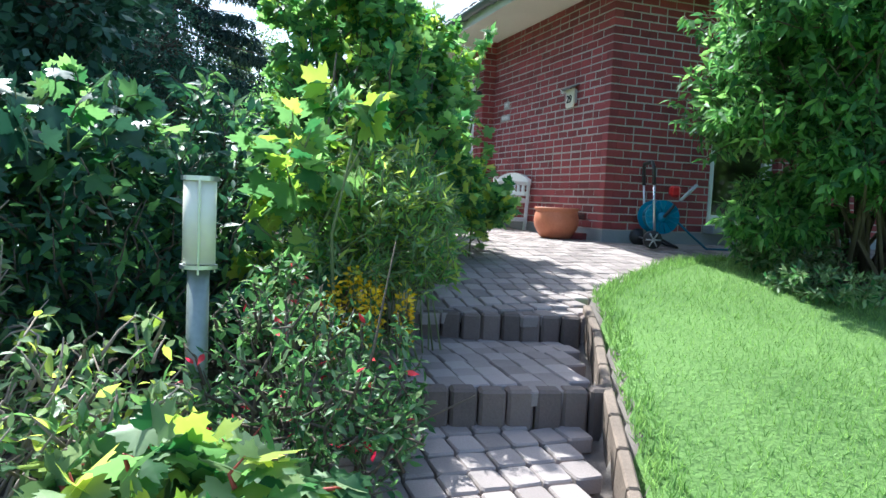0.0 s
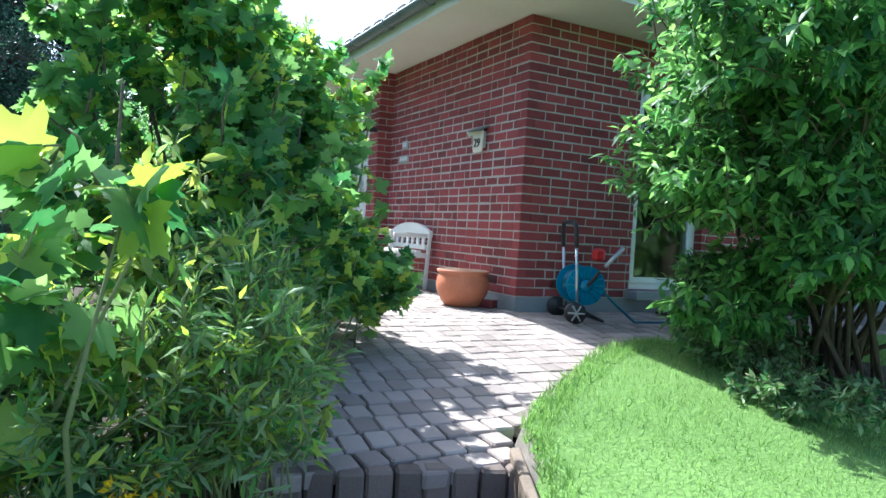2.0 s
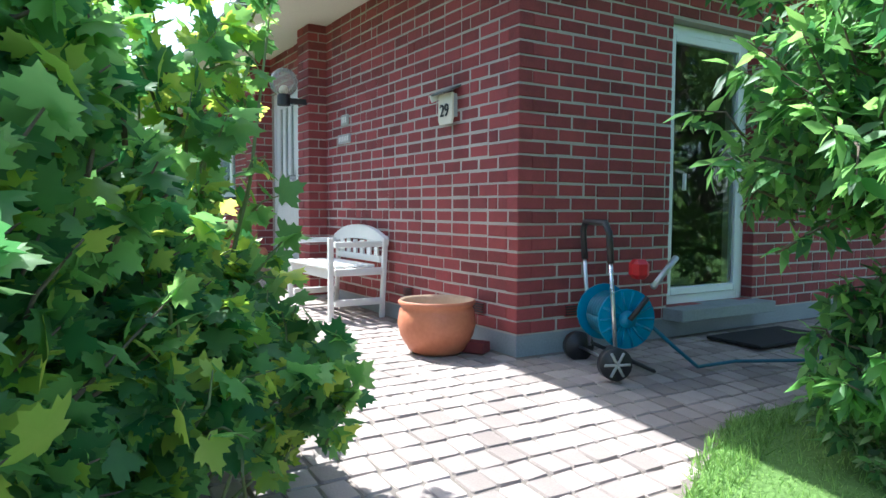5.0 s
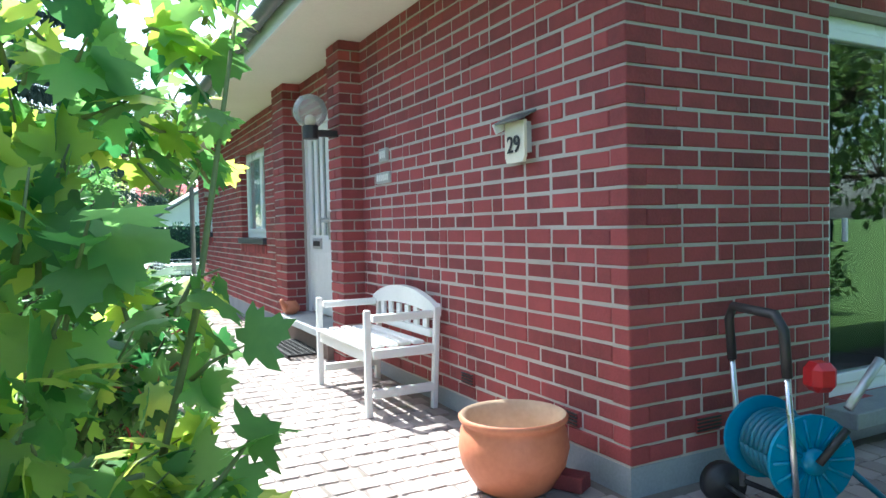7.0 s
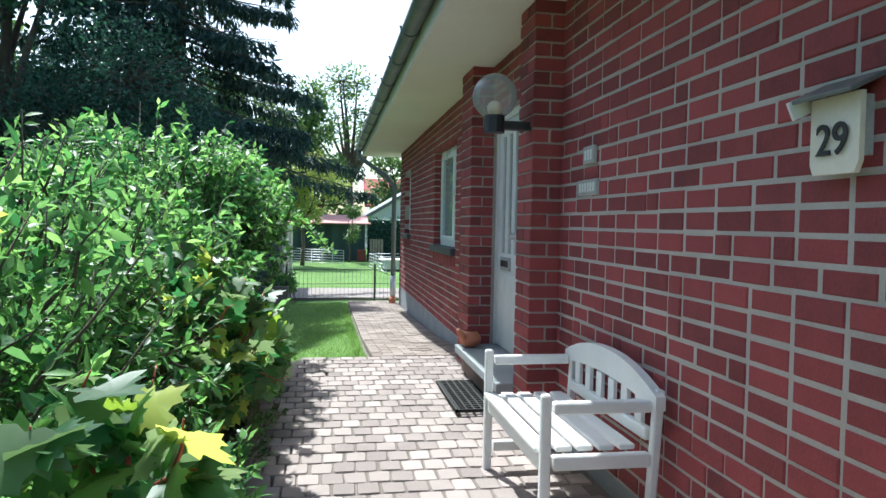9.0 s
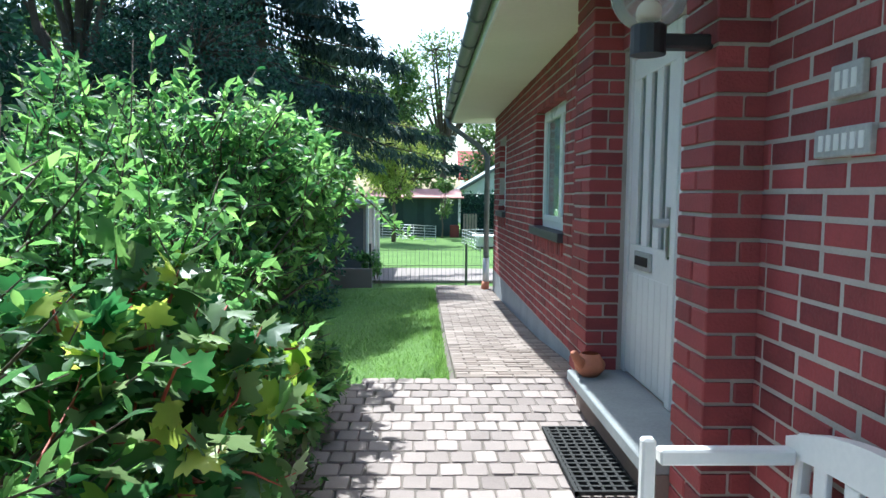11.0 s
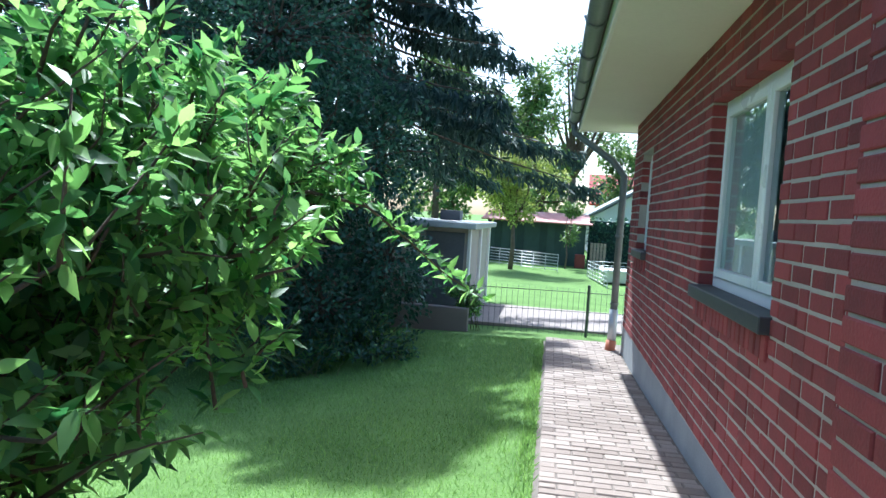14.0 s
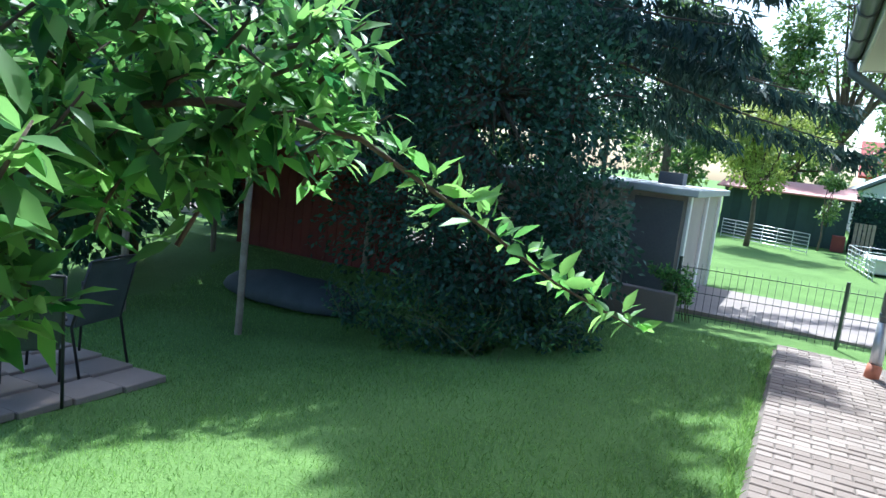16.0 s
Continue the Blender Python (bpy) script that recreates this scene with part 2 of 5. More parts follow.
def box(bm, c, s, bevel=0.0, rot=None):
    g = bmesh.ops.create_cube(bm, size=1.0)
    m = Matrix.Translation(c) @ (rot if rot is not None else Matrix()) @ Matrix.Diagonal((*s, 1))
    bmesh.ops.transform(bm, matrix=m, verts=g["verts"])
    if bevel:
        edges = {e for v in g["verts"] for e in v.link_edges}
        bmesh.ops.bevel(bm, geom=list(edges), offset=bevel, segments=1, affect="EDGES")
    return bm


def boxes(*items, bevel=0.0):
    bm = bmesh.new()
    for c, s in items:
        box(bm, c, s, bevel)
    return bm


def span(x0, x1, y0, y1, z0, z1):
    return ((x0 + x1) / 2, (y0 + y1) / 2, (z0 + z1) / 2), (x1 - x0, y1 - y0, z1 - z0)


def rod(bm, p, q, r, r2=None, seg=8):
    p, q = Vector(p), Vector(q)
    d = q - p
    m = Matrix.Translation((p + q) / 2) @ d.to_track_quat("Z", "Y").to_matrix().to_4x4()
    bmesh.ops.create_cone(bm, cap_ends=True, segments=seg, radius1=r, radius2=r if r2 is None else r2, depth=d.length, matrix=m)
    return bm


def rods(r, *pairs, seg=8):
    bm = bmesh.new()
    for p, q in pairs:
        rod(bm, p, q, r, None, seg)
    return bm


def tube_arrays(points, radii, seg=6):
    """A bent tapered tube as arrays."""
    pts = [Vector(p) for p in points]
    verts, faces = [], []
    for i, p in enumerate(pts):
        d = (pts[min(i + 1, len(pts) - 1)] - pts[max(i - 1, 0)]).normalized()
        a = d.orthogonal().normalized()
        if i and a.dot(last) < 0.9:
            a = (last - d * last.dot(d)).normalized()
        last = a
        b = d.cross(a)
        for k in range(seg):
            w = 2 * math.pi * k / seg
            verts.append(tuple(p + (a * math.cos(w) + b * math.sin(w)) * radii[i]))
        if i:
            o = (i - 1) * seg
            for k in range(seg):
                faces.append((o + k, o + (k + 1) % seg, o + seg + (k + 1) % seg, o + seg + k))
    faces.append(tuple(range(seg - 1, -1, -1)))
    faces.append(tuple(range(len(verts) - seg, len(verts))))
    return verts, faces


def tubes(name, lines, mat, parent, seg=6):
    verts, faces = [], []
    for points, radii in lines:
        v, f = tube_arrays(points, radii, seg)
        o = len(verts)
        verts += v
        faces += [tuple(i + o for i in q) for q in f]
    return raw(name, verts, faces, mat, parent, smooth=True)


def lathe(profile, centre, seg=32):
    bm = bmesh.new()
    rings = []
    for r, z in profile:
        rings.append([bm.verts.new((centre[0] + r * math.cos(2 * math.pi * k / seg), centre[1] + r * math.sin(2 * math.pi * k / seg), centre[2] + z)) for k in range(seg)])
    for a, b in zip(rings, rings[1:]):
        for k in range(seg):
            bm.faces.new((a[k], a[(k + 1) % seg], b[(k + 1) % seg], b[k]))
    return bm


# ---- levels of the ground ----
def lerp(v, table):
    return float(np.interp(v, [p[0] for p in table], [p[1] for p in table]))


TERRACE = [(3.4, 0.74), (4.4, 0.88), (5.5, 0.98), (6.0, 1.0), (8.5, 1.03), (11.2, 1.1), (13.3, 0.93), (16.0, 0.82), (18.2, 0.78), (19.2, 0.7), (20.2, 0.6), (24.0, 0.52), (60.0, 0.5)]
STEPS = [(-4, -0.2, -0.3, -0.12), (-0.12 + -0.08, 0.72, -0.02, 0.07), (0.72, 1.55, 0.2, 0.27), (1.55, 2.45, 0.4, 0.48), (2.45, 3.4, 0.62, 0.6)]
RIGHT_EDGE = [(-4, -0.9), (0, 0.5), (1.8, 1.36), (2.4, 1.64), (3.0, 1.96), (3.5, 2.18), (3.8, 2.5), (4.45, 3.4), (4.7, 3.95), (4.8, 9.0)]
LAWN_R = [(-4, -0.25), (0, 0.12), (1.8, 0.51), (2.4, 0.66), (3.0, 0.76), (3.5, 0.84), (4.5, 0.96), (6.0, 0.985), (30, 0.9)]
BED = [(-4, -0.3), (0, 0.0), (1.6, 0.3), (2.4, 0.45), (3.4, 0.62), (4.4, 0.82), (6.0, 0.96), (11.2, 1.02), (13.3, 0.9), (16.0, 0.79), (18.2, 0.74), (19.2, 0.64), (20.2, 0.56), (24, 0.46), (60, 0.44)]


def path_z(x, y):
    """Height of the paving."""
    if y >= 3.4:
        return lerp(y, TERRACE)
    if y < -0.2:
        return -0.1 + 0.05 * y
    for y0, y1, z0, z1 in ((-0.2, 0.72, 0.0, 0.05), (0.72, 1.55, 0.18, 0.25), (1.55, 2.45, 0.4, 0.48), (2.45, 3.4, 0.62, 0.6)):
        if y < y1:
            return z0 + (z1 - z0) * (y - y0) / (y1 - y0)
    return 0.6


def left_edge(y):
    if y < 4.2:
        return lerp(y, RIGHT_EDGE) - 1.15
    return lerp(y, [(4.2, 1.2), (5.5, 1.9), (7, 2.3), (9, 2.36), (11.25, 2.3), (11.3, 2.93), (40, 2.93)])


def ground_z(x, y):
    """Height of soil and lawn, smooth under everything."""
    if y > 18.6:
        base = lerp(y, BED)
        return base - 0.03 * min(max(0.0, 2.9 - x), 6) * max(0.0, (24 - y) / 5.4) if y < 24 else base
    r = lerp(y, RIGHT_EDGE) if y < 4.75 else 50
    if x > r:
        return lerp(y, LAWN_R)
    z = lerp(y, BED) - 0.03
    if x > left_edge(y):
        z = (path_z(x, y) if y > 3.75 else lerp(y, BED)) - 0.007 if y > 3.75 else z
    lf = left_edge(y)
    if x < lf:
        steep = lerp(y, [(0, 0.05), (10.5, 0.06), (11.6, 0.17), (17, 0.17), (18.6, 0.04)])
        d = lf - x
        z += 0.045 * min(1, d / 0.15) * (1 if y > 11 else 0.5)
        z -= steep * min(d, 4.2) + 0.02 * max(0, min(d, 20) - 4.2)
    return z


# ---- ground ----
def grid_sheet():
    xs = np.unique(np.concatenate([np.arange(-3.2, 8.01, 0.1), np.linspace(-60, -3.2, 24), np.linspace(8, 70, 24), [-1500, -400, 400, 1500]]))
    ys = np.unique(np.concatenate([np.arange(-1.0, 21.01, 0.1), np.linspace(-60, -1, 20), np.linspace(21, 90, 40), [-1500, -400, 400, 1500]]))
    verts = [(x, y, ground_z(min(max(x, -30), 40), min(max(y, -4), 60)) + (0.012 if x < left_edge(min(y, 30)) or y < 4.7 else 0.003) * noise.noise((x * 0.9, y * 0.9, 0))) for y in ys for x in xs]
    w = len(xs)
    faces = [(j * w + i, j * w + i + 1, (j + 1) * w + i + 1, (j + 1) * w + i) for j in range(len(ys) - 1) for i in range(w - 1)]
    ob = raw("ground", verts, faces, M_LAWN, None, smooth=True)
    me = ob.data
    me.materials.append(M_SOIL)
    me.materials.append(M_JOINT)
    for p in me.polygons:
        x, y, _ = p.center
        lf, r = left_edge(y), (lerp(y, RIGHT_EDGE) if y < 4.75 else 50)
        if -3 < y < 18.7 and lf - 0.02 < x < r:
            p.material_index = 2
        elif y < 11.35 and x <= lf and x > -6:
            p.material_index = 1
        elif 3.0 < x < 7 and 2 < y < 4.6 and (x - 4.85) ** 2 / 2.0 + (y - 3.7) ** 2 / 1.1 < 0.3:
            p.material_index = 1
    return tagged(ob, "mown green lawn and dark planting soil around the house", "ground", kind="structure")


grid_sheet()
drive = raw("road", [(-9, 20.55, 0.585), (14, 20.55, 0.585), (14, 23.2, 0.56), (-9, 23.2, 0.56), (-9, 20.55, 0.3), (14, 20.55, 0.3), (14, 23.2, 0.3), (-9, 23.2, 0.3)],
            [(0, 1, 2, 3), (4, 5, 1, 0), (5, 6, 2, 1), (6, 7, 3, 2), (7, 4, 0, 3)], M_CONCRETE)
tagged(drive, "pale concrete drive behind the wire fence", "drive", kind="structure")

# ---- house: walls with openings ----
WX, WY, TOP, PL = 3.84, 6.04, 3.56, 1.12
CO, PITCH = 0.0815, 0.208
Y_END, X_END = 17.8, 11.5
DOOR = (9.36, 10.69, 1.3, 3.16)
WIN1 = (12.28, 13.74, 2.02, 3.18)
WIN2 = (16.25, 17.05, 2.1, 3.14)
FWIN = (5.13, 6.06, 1.2, 3.14)


def wall_slabs(holes, a0, a1, z0, z1, make):
    """Boxes round the holes of a wall."""
    items, at = [], a0
    for h0, h1, b, t in sorted(holes):
        items.append(make(at, h0 - 0.005, z0, z1))
        if b - 0.005 > z0:
            items.append(make(h0 - 0.005, h1 + 0.005, z0, b - 0.005))
        if t + 0.005 < z1:
            items.append(make(h0 - 0.005, h1 + 0.005, t + 0.005, z1))
        at = h1 + 0.005
    items.append(make(at, a1, z0, z1))
    return boxes(*items)


wall_west = part("wall_west", wall_slabs([DOOR, WIN1, WIN2], WY + 0.008, Y_END, PL - 0.02, TOP, lambda a, b, c, d: span(WX + 0.005, 4.12, a, b, c, d)), M_MORTAR, None)
tagged(wall_west, "dark red brick wall with pale mortar joints", "wall", kind="structure")
wall_south = part("wall_south", wall_slabs([FWIN], 4.12, X_END, PL - 0.02, TOP, lambda a, b, c, d: span(a, b, WY + 0.005, 6.32, c, d)), M_MORTAR, None)
tagged(wall_south, "shaded red brick wall beside a tall window", "wall", kind="structure")
wall_back = part("wall_north", boxes(span(4.12, X_END, Y_END - 0.25, Y_END, 0.3, TOP), span(X_END - 0.25, X_END, 6.32, Y_END - 0.25, 0.3, TOP)), M_MORTAR, None)
tagged(wall_back, "plain back walls of the brick house", "wall", kind="structure")
# added interior surfaces, coloured near-black so the windows look into unlit rooms
inner = part("wall_inner", boxes(span(6.9, 7.0, 6.32, Y_END - 0.25, 1.0, TOP), span(4.12, 6.9, 8.6, 8.7, 1.0, TOP), span(4.12, 6.9, 11.3, 11.4, 1.0, TOP)), M_UNLIT_ROOM, None)
tagged(inner, "added inner room walls coloured near-black as unlit rooms", "wall", kind="structure")
floor_in = part("floor", boxes(span(4.12, X_END - 0.25, 6.32, Y_END - 0.25, 0.9, 1.12)), M_UNLIT_ROOM, None)
tagged(floor_in, "floor inside the house coloured near-black as unlit", "floor", kind="structure")
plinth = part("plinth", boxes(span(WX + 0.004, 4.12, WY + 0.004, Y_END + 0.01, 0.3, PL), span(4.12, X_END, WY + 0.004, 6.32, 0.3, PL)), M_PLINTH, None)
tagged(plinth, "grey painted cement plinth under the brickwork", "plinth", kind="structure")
ceiling = part("ceiling", boxes(span(4.12, X_END, 6.32, Y_END, TOP, TOP + 0.1)), M_UNLIT_ROOM, None)
tagged(ceiling, "plain ceiling above the rooms coloured near-black as unlit", "ceiling", kind="structure")

# ---- eaves and roof ----
EX, EY = 3.19, 5.35
soffit = thing("eaves", (EX, EY, TOP), "cream boarded eaves with a grey gutter edge", "eaves", kind="structure")
part("soffit", boxes(span(EX, 4.12, EY, 18.45, TOP + 0.004, TOP + 0.03), span(4.12, X_END + 0.7, EY, 6.32, TOP + 0.004, TOP + 0.03)), M_SOFFIT, soffit)
part("fascia", boxes(span(EX - 0.025, EX, EY - 0.025, 18.47, TOP - 0.01, TOP + 0.17), span(EX, X_END, EY - 0.025, EY, TOP - 0.01, TOP + 0.17), span(EX, 4.2, 18.45, 18.47, TOP - 0.01, TOP + 0.17), bevel=0.003), M_WHITE, soffit)


def gutter(p, q, r=0.065, seg=9):
    """A half-round channel with thickness."""
    p, q = Vector(p), Vector(q)
    d = (q - p).normalized()
    side = d.cross(Vector((0, 0, 1)))
    verts, faces = [], []
    for e in (p, q):
        for rad in (r, r - 0.006):
            for k in range(seg):
                w = math.pi * k / (seg - 1)
                verts.append(tuple(e + side * math.cos(w) * rad - Vector((0, 0, 1)) * math.sin(w) * rad))
    for k in range(seg - 1):
        faces.append((k, k + 1, 2 * seg + k + 1, 2 * seg + k))
        faces.append((seg + k + 1, seg + k, 3 * seg + k, 3 * seg + k + 1))
        faces.append((k + 1, k, seg + k, seg + k + 1))
        faces.append((2 * seg + k, 2 * seg + k + 1, 3 * seg + k + 1, 3 * seg + k))
    faces.append((0, 2 * seg, 3 * seg, seg))
    faces.append((seg - 1, 2 * seg - 1, 4 * seg - 1, 3 * seg - 1))
    return verts, faces


gx = EX - 0.1
gut = thing("rain_gutter", (gx, EY, TOP + 0.14), "grey zinc half-round gutter along the eaves", "gutter")
for a, b in (((gx, EY - 0.1, TOP + 0.13), (gx, 18.5, TOP + 0.13)), ((X_END, EY - 0.1, TOP + 0.13), (gx, EY - 0.1, TOP + 0.13))):
    v, f = gutter(a, b)
    raw("channel", v, f, M_GUTTER, gut, True)
for k in range(15):
    y = EY + 0.3 + k * 0.9
    tubes("bracket", [([(gx - 0.075, y, TOP + 0.135), (gx - 0.05, y, TOP + 0.075), (gx, y, TOP + 0.055), (gx + 0.05, y, TOP + 0.075), (gx + 0.075, y, TOP + 0.14)], [0.011] * 5)], M_GUTTER, gut, 5)
pipe = thing("downpipe", (3.74, 18.0, 0.8), "grey zinc downpipe at the end of the brick wall", "downpipe")
tubes("pipe", [([(gx, 18.3, TOP + 0.08), (gx + 0.02, 18.3, TOP - 0.05), (gx + 0.25, 18.2, TOP - 0.22), (3.6, 18.02, TOP - 0.42), (3.74, 17.96, TOP - 0.6), (3.74, 17.96, 1.25)], [0.045] * 6)], M_GUTTER, pipe, 10)
tubes("standpipe", [([(3.74, 17.96, 1.3), (3.74, 17.96, 0.86)], [0.055, 0.055])], M_GALV, pipe, 10)
tubes("shoe", [([(3.74, 17.96, 0.9), (3.72, 17.93, 0.74)], [0.065, 0.065])], M_TERRA, pipe, 10)
for z in (1.35, 2.2):
    part("clip", rods(0.053, ((3.74, 17.96, z), (3.74, 17.96, z + 0.03)), seg=12), M_GUTTER, pipe)

roof = thing("roof", (7.5, 12, TOP), "dark tiled hipped roof of the house", "roof", kind="structure")
rz = TOP + 0.17
v = [(EX - 0.06, EY - 0.06, rz), (X_END + 0.7, EY - 0.06, rz), (X_END + 0.7, 18.5, rz), (EX - 0.06, 18.5, rz), (7.5, 9.6, rz + 1.6), (7.5, 14.4, rz + 1.6)]
v += [(x, y, z - 0.06) for x, y, z in v]
raw("deck", v, [(0, 1, 4), (1, 2, 5, 4), (2, 3, 5), (3, 0, 4, 5), (6, 10, 7), (7, 10, 11, 8), (8, 11, 9), (9, 11, 10, 6), (0, 6, 7, 1), (1, 7, 8, 2), (2, 8, 9, 3), (3, 9, 6, 0)], M_TILE, roof)
tv, tf = [], []
for row in range(12):
    f0 = row / 12
    xa, za = EX - 0.07 + 4.46 * f0, rz + 0.01 + 1.6 * f0
    ya, yb = EY - 0.06 + 4.26 * f0, 18.5 - 4.1 * f0
    n = max(1, int((yb - ya) / 0.3))
    for k in range(n):
        y0 = ya + k * 0.3
        o = len(tv)
        for dx, dz in ((0.0, 0.03), (0.4, 0.155)):
            for dy, h in ((0, 0.0), (0.08, 0.028), (0.22, 0.028), (0.29, 0.0)):
                tv.append((xa + dx, y0 + dy, za + dz + h))
        for dy, h in ((0, -0.02), (0.08, 0.0), (0.22, 0.0), (0.29, -0.02)):
            tv.append((xa, y0 + dy, za + h))
        tf += [(o, o + 1, o + 5, o + 4), (o + 1, o + 2, o + 6, o + 5), (o + 2, o + 3, o + 7, o + 6), (o + 8, o + 9, o + 1, o), (o + 9, o + 10, o + 2, o + 1), (o + 10, o + 11, o + 3, o + 2)]
tagged(raw("roof_tiles", tv, tf, M_TILE, roof), "dark interlocking roof tiles", kind="stuff")


# ---- brick courses ----
def courses(a0, a1, z0, z1, holes, first_long):
    out, row, z = [], 0, z0
    while z + CO <= z1 + 0.03:
        a = a0 + (0 if (row % 2 == 0) == first_long else 0.104)
        while a < a1 - 0.03:
            length = PITCH
            if random.random() < 0.12:
                length = 0.104
            b = min(a + length, a1 + 0.012)
            segs = [(a, b - 0.013)]
            for h0, h1, hb, ht in holes:
                if z + CO * 0.5 > hb and z + CO * 0.5 < ht:
                    nxt = []
                    for s0, s1 in segs:
                        if s1 <= h0 or s0 >= h1:
                            nxt.append((s0, s1))
                        else:
                            if s0 < h0:
                                nxt.append((s0, h0))
                            if s1 > h1:
                                nxt.append((h1, s1))
                    segs = nxt
            out += [(s0, s1, z + 0.0065, z + CO - 0.0065, row) for s0, s1 in segs if s1 - s0 > 0.011]
            a += length
        row, z = row + 1, z + CO
    return out


def brick_arrays(items, place, depth=0.1):
    """Boxes with a chamfered face; place(a, depth, z) gives the point."""
    verts, faces = [], []
    for a0, a1, z0, z1, _ in items:
        o, c, j = len(verts), 0.005, random.uniform(-0.0025, 0.0025)
        ja, jz = random.uniform(-0.003, 0.002), random.uniform(-0.002, 0.002)
        a0, a1, z0, z1 = a0 + ja, a1 - ja, z0 + jz, z1 + jz
        for d, k in ((j, c), (j + c, 0), (depth, 0)):
            for a, z in ((a0 + k, z0 + k), (a1 - k, z0 + k), (a1 - k, z1 - k), (a0 + k, z1 - k)):
                verts.append(place(a, d, z))
        faces.append((o, o + 1, o + 2, o + 3))
        for r in (0, 4):
            for k in range(4):
                faces.append((o + r + k, o + r + 4 + k, o + r + 4 + (k + 1) % 4, o + r + (k + 1) % 4))
    return verts, faces


west_bricks = courses(WY, Y_END, PL + 0.004, TOP - 0.01, [DOOR, WIN1, WIN2, (8.99, 9.36, 0, 9), (10.69, 11.12, 0, 9)], True)
south_bricks = courses(WX, X_END - 3, PL + 0.004, TOP - 0.01, [FWIN], False)
south_bricks = [(max(a0, WX + (0.105 if r % 2 == 0 else 0.0)), a1, z0, z1, r) for a0, a1, z0, z1, r in south_bricks if a1 > WX + 0.125 or (r % 2 and a1 > WX + 0.05)]
west_bricks = [(max(a0, WY + (0.105 if r % 2 == 1 else 0.0)), a1, z0, z1, r) for a0, a1, z0, z1, r in west_bricks if a1 > WY + 0.125 or (r % 2 == 0 and a1 > WY + 0.05)]


# ---- entrance: piers, door, step ----
def pier(y0, y1):
    ob = part("pier", boxes(span(3.675, WX + 0.01, y0 + 0.009, y1 - 0.009, 0.9, TOP)), M_MORTAR, None)
    tagged(ob, "projecting red brick pier beside the front door", "pier", kind="structure")
    rows, z, k = [], PL + 0.004 - CO, 0
    while z + CO < TOP + 0.03:
        cuts = (y0, y1) if k % 2 else (y0, (y0 + y1) / 2, y1)
        for a, b in zip(cuts, cuts[1:]):
            rows.append((a, b - (0.015 if b < y1 else 0), z + 0.0065, z + CO - 0.0065, k))
        z, k = z + CO, k + 1
    for item in rows:
        cut = 0.094 if item[4] % 2 else 0.19
        v, f = brick_arrays([item], lambda a, d, zz: (3.666 + d, a, zz), cut)
        raw("brick", v, f, M_BRICK, ob)
        if item[4] % 2:
            v, f = brick_arrays([item], lambda a, d, zz: (3.773 + d, a, zz), 0.08)
            raw("brick", v, f, M_BRICK, ob)


pier(8.99, 9.28)
pier(10.69, 11.12)
DX = 3.88
door = thing("door_1", (DX, 10.1, 1.3), "white front door with three narrow glass strips", "door", kind="structure")
part("door_frame", boxes(span(DX, DX + 0.09, 10.63, 10.69, 1.3, 3.16), span(DX, DX + 0.09, 9.88, 9.95, 1.3, 3.16), span(DX, DX + 0.09, 9.95, 10.63, 3.1, 3.16), bevel=0.004), M_WHITE, door)
side = part("side_panel", boxes(span(DX + 0.01, DX + 0.06, 9.28, 9.66, 1.3, 3.16), span(DX + 0.01, DX + 0.06, 9.78, 9.88, 1.3, 3.16), span(DX + 0.01, DX + 0.06, 9.66, 9.78, 1.3, 2.06), span(DX + 0.01, DX + 0.06, 9.66, 9.78, 2.98, 3.16), bevel=0.003), M_WHITE, door, "white painted fixed panel")
part("pane", boxes(span(DX + 0.03, DX + 0.036, 9.66, 9.78, 2.06, 2.98)), M_PANE, side, "narrow dark glass strip")
# leaf: stiles and boards round three glazed strips
strips = [(10.06, 10.15), (10.24, 10.33), (10.42, 10.51)]
items = [span(DX + 0.012, DX + 0.06, 9.955, 10.625, 1.31, 2.06), span(DX + 0.012, DX + 0.06, 9.955, 10.625, 2.98, 3.095)]
at = 9.955
for a, b in strips + [(10.625, None)]:
    items.append(span(DX + 0.012, DX + 0.06, at, a, 2.06, 2.98))
    at = b
leaf = part("door_leaf", boxes(*items, bevel=0.004), M_WHITE, door)
for k in range(7):
    y = 9.965 + k * 0.094
    part("board", boxes(span(DX + 0.004, DX + 0.012, y, y + 0.088, 1.33, 1.9), bevel=0.003), M_WHITE, leaf)
for a, b in strips:
    part("pane", boxes(span(DX + 0.03, DX + 0.036, a, b, 2.06, 2.98)), M_PANE, leaf, "narrow dark glass strip")
part("letter_slot", boxes(span(DX - 0.004, DX + 0.012, 10.22, 10.48, 1.93, 2.03), bevel=0.004), M_GREYSIGN, leaf, "grey metal letter slot")
part("letter_flap", boxes(span(DX - 0.01, DX - 0.004, 10.25, 10.45, 1.955, 2.005), bevel=0.002), M_BLACK, leaf)
part("door_handle", rods(0.022, ((DX + 0.012, 9.99, 2.2), (DX - 0.05, 9.99, 2.2)), ((DX - 0.045, 9.99, 2.2), (DX - 0.075, 9.99, 2.2)), seg=12), M_STEEL, leaf, "round steel knob")
part("lock_plate", boxes(span(DX + 0.004, DX + 0.012, 9.965, 10.015, 2.02, 2.28), bevel=0.003), M_STEEL, leaf)
# added near-black backing: the unlit hall seen through the door glass
hall = part("wall_hall", boxes(span(4.4, 4.45, 9.2, 10.9, 1.1, 3.4)), M_UNLIT_ROOM, None)
tagged(hall, "added hall wall coloured near-black as an unlit hall", "wall", kind="structure")
step = thing("door_step", (3.7, 10.0, 1.05), "grey stone slab on a brick step before the door", "step", kind="structure")
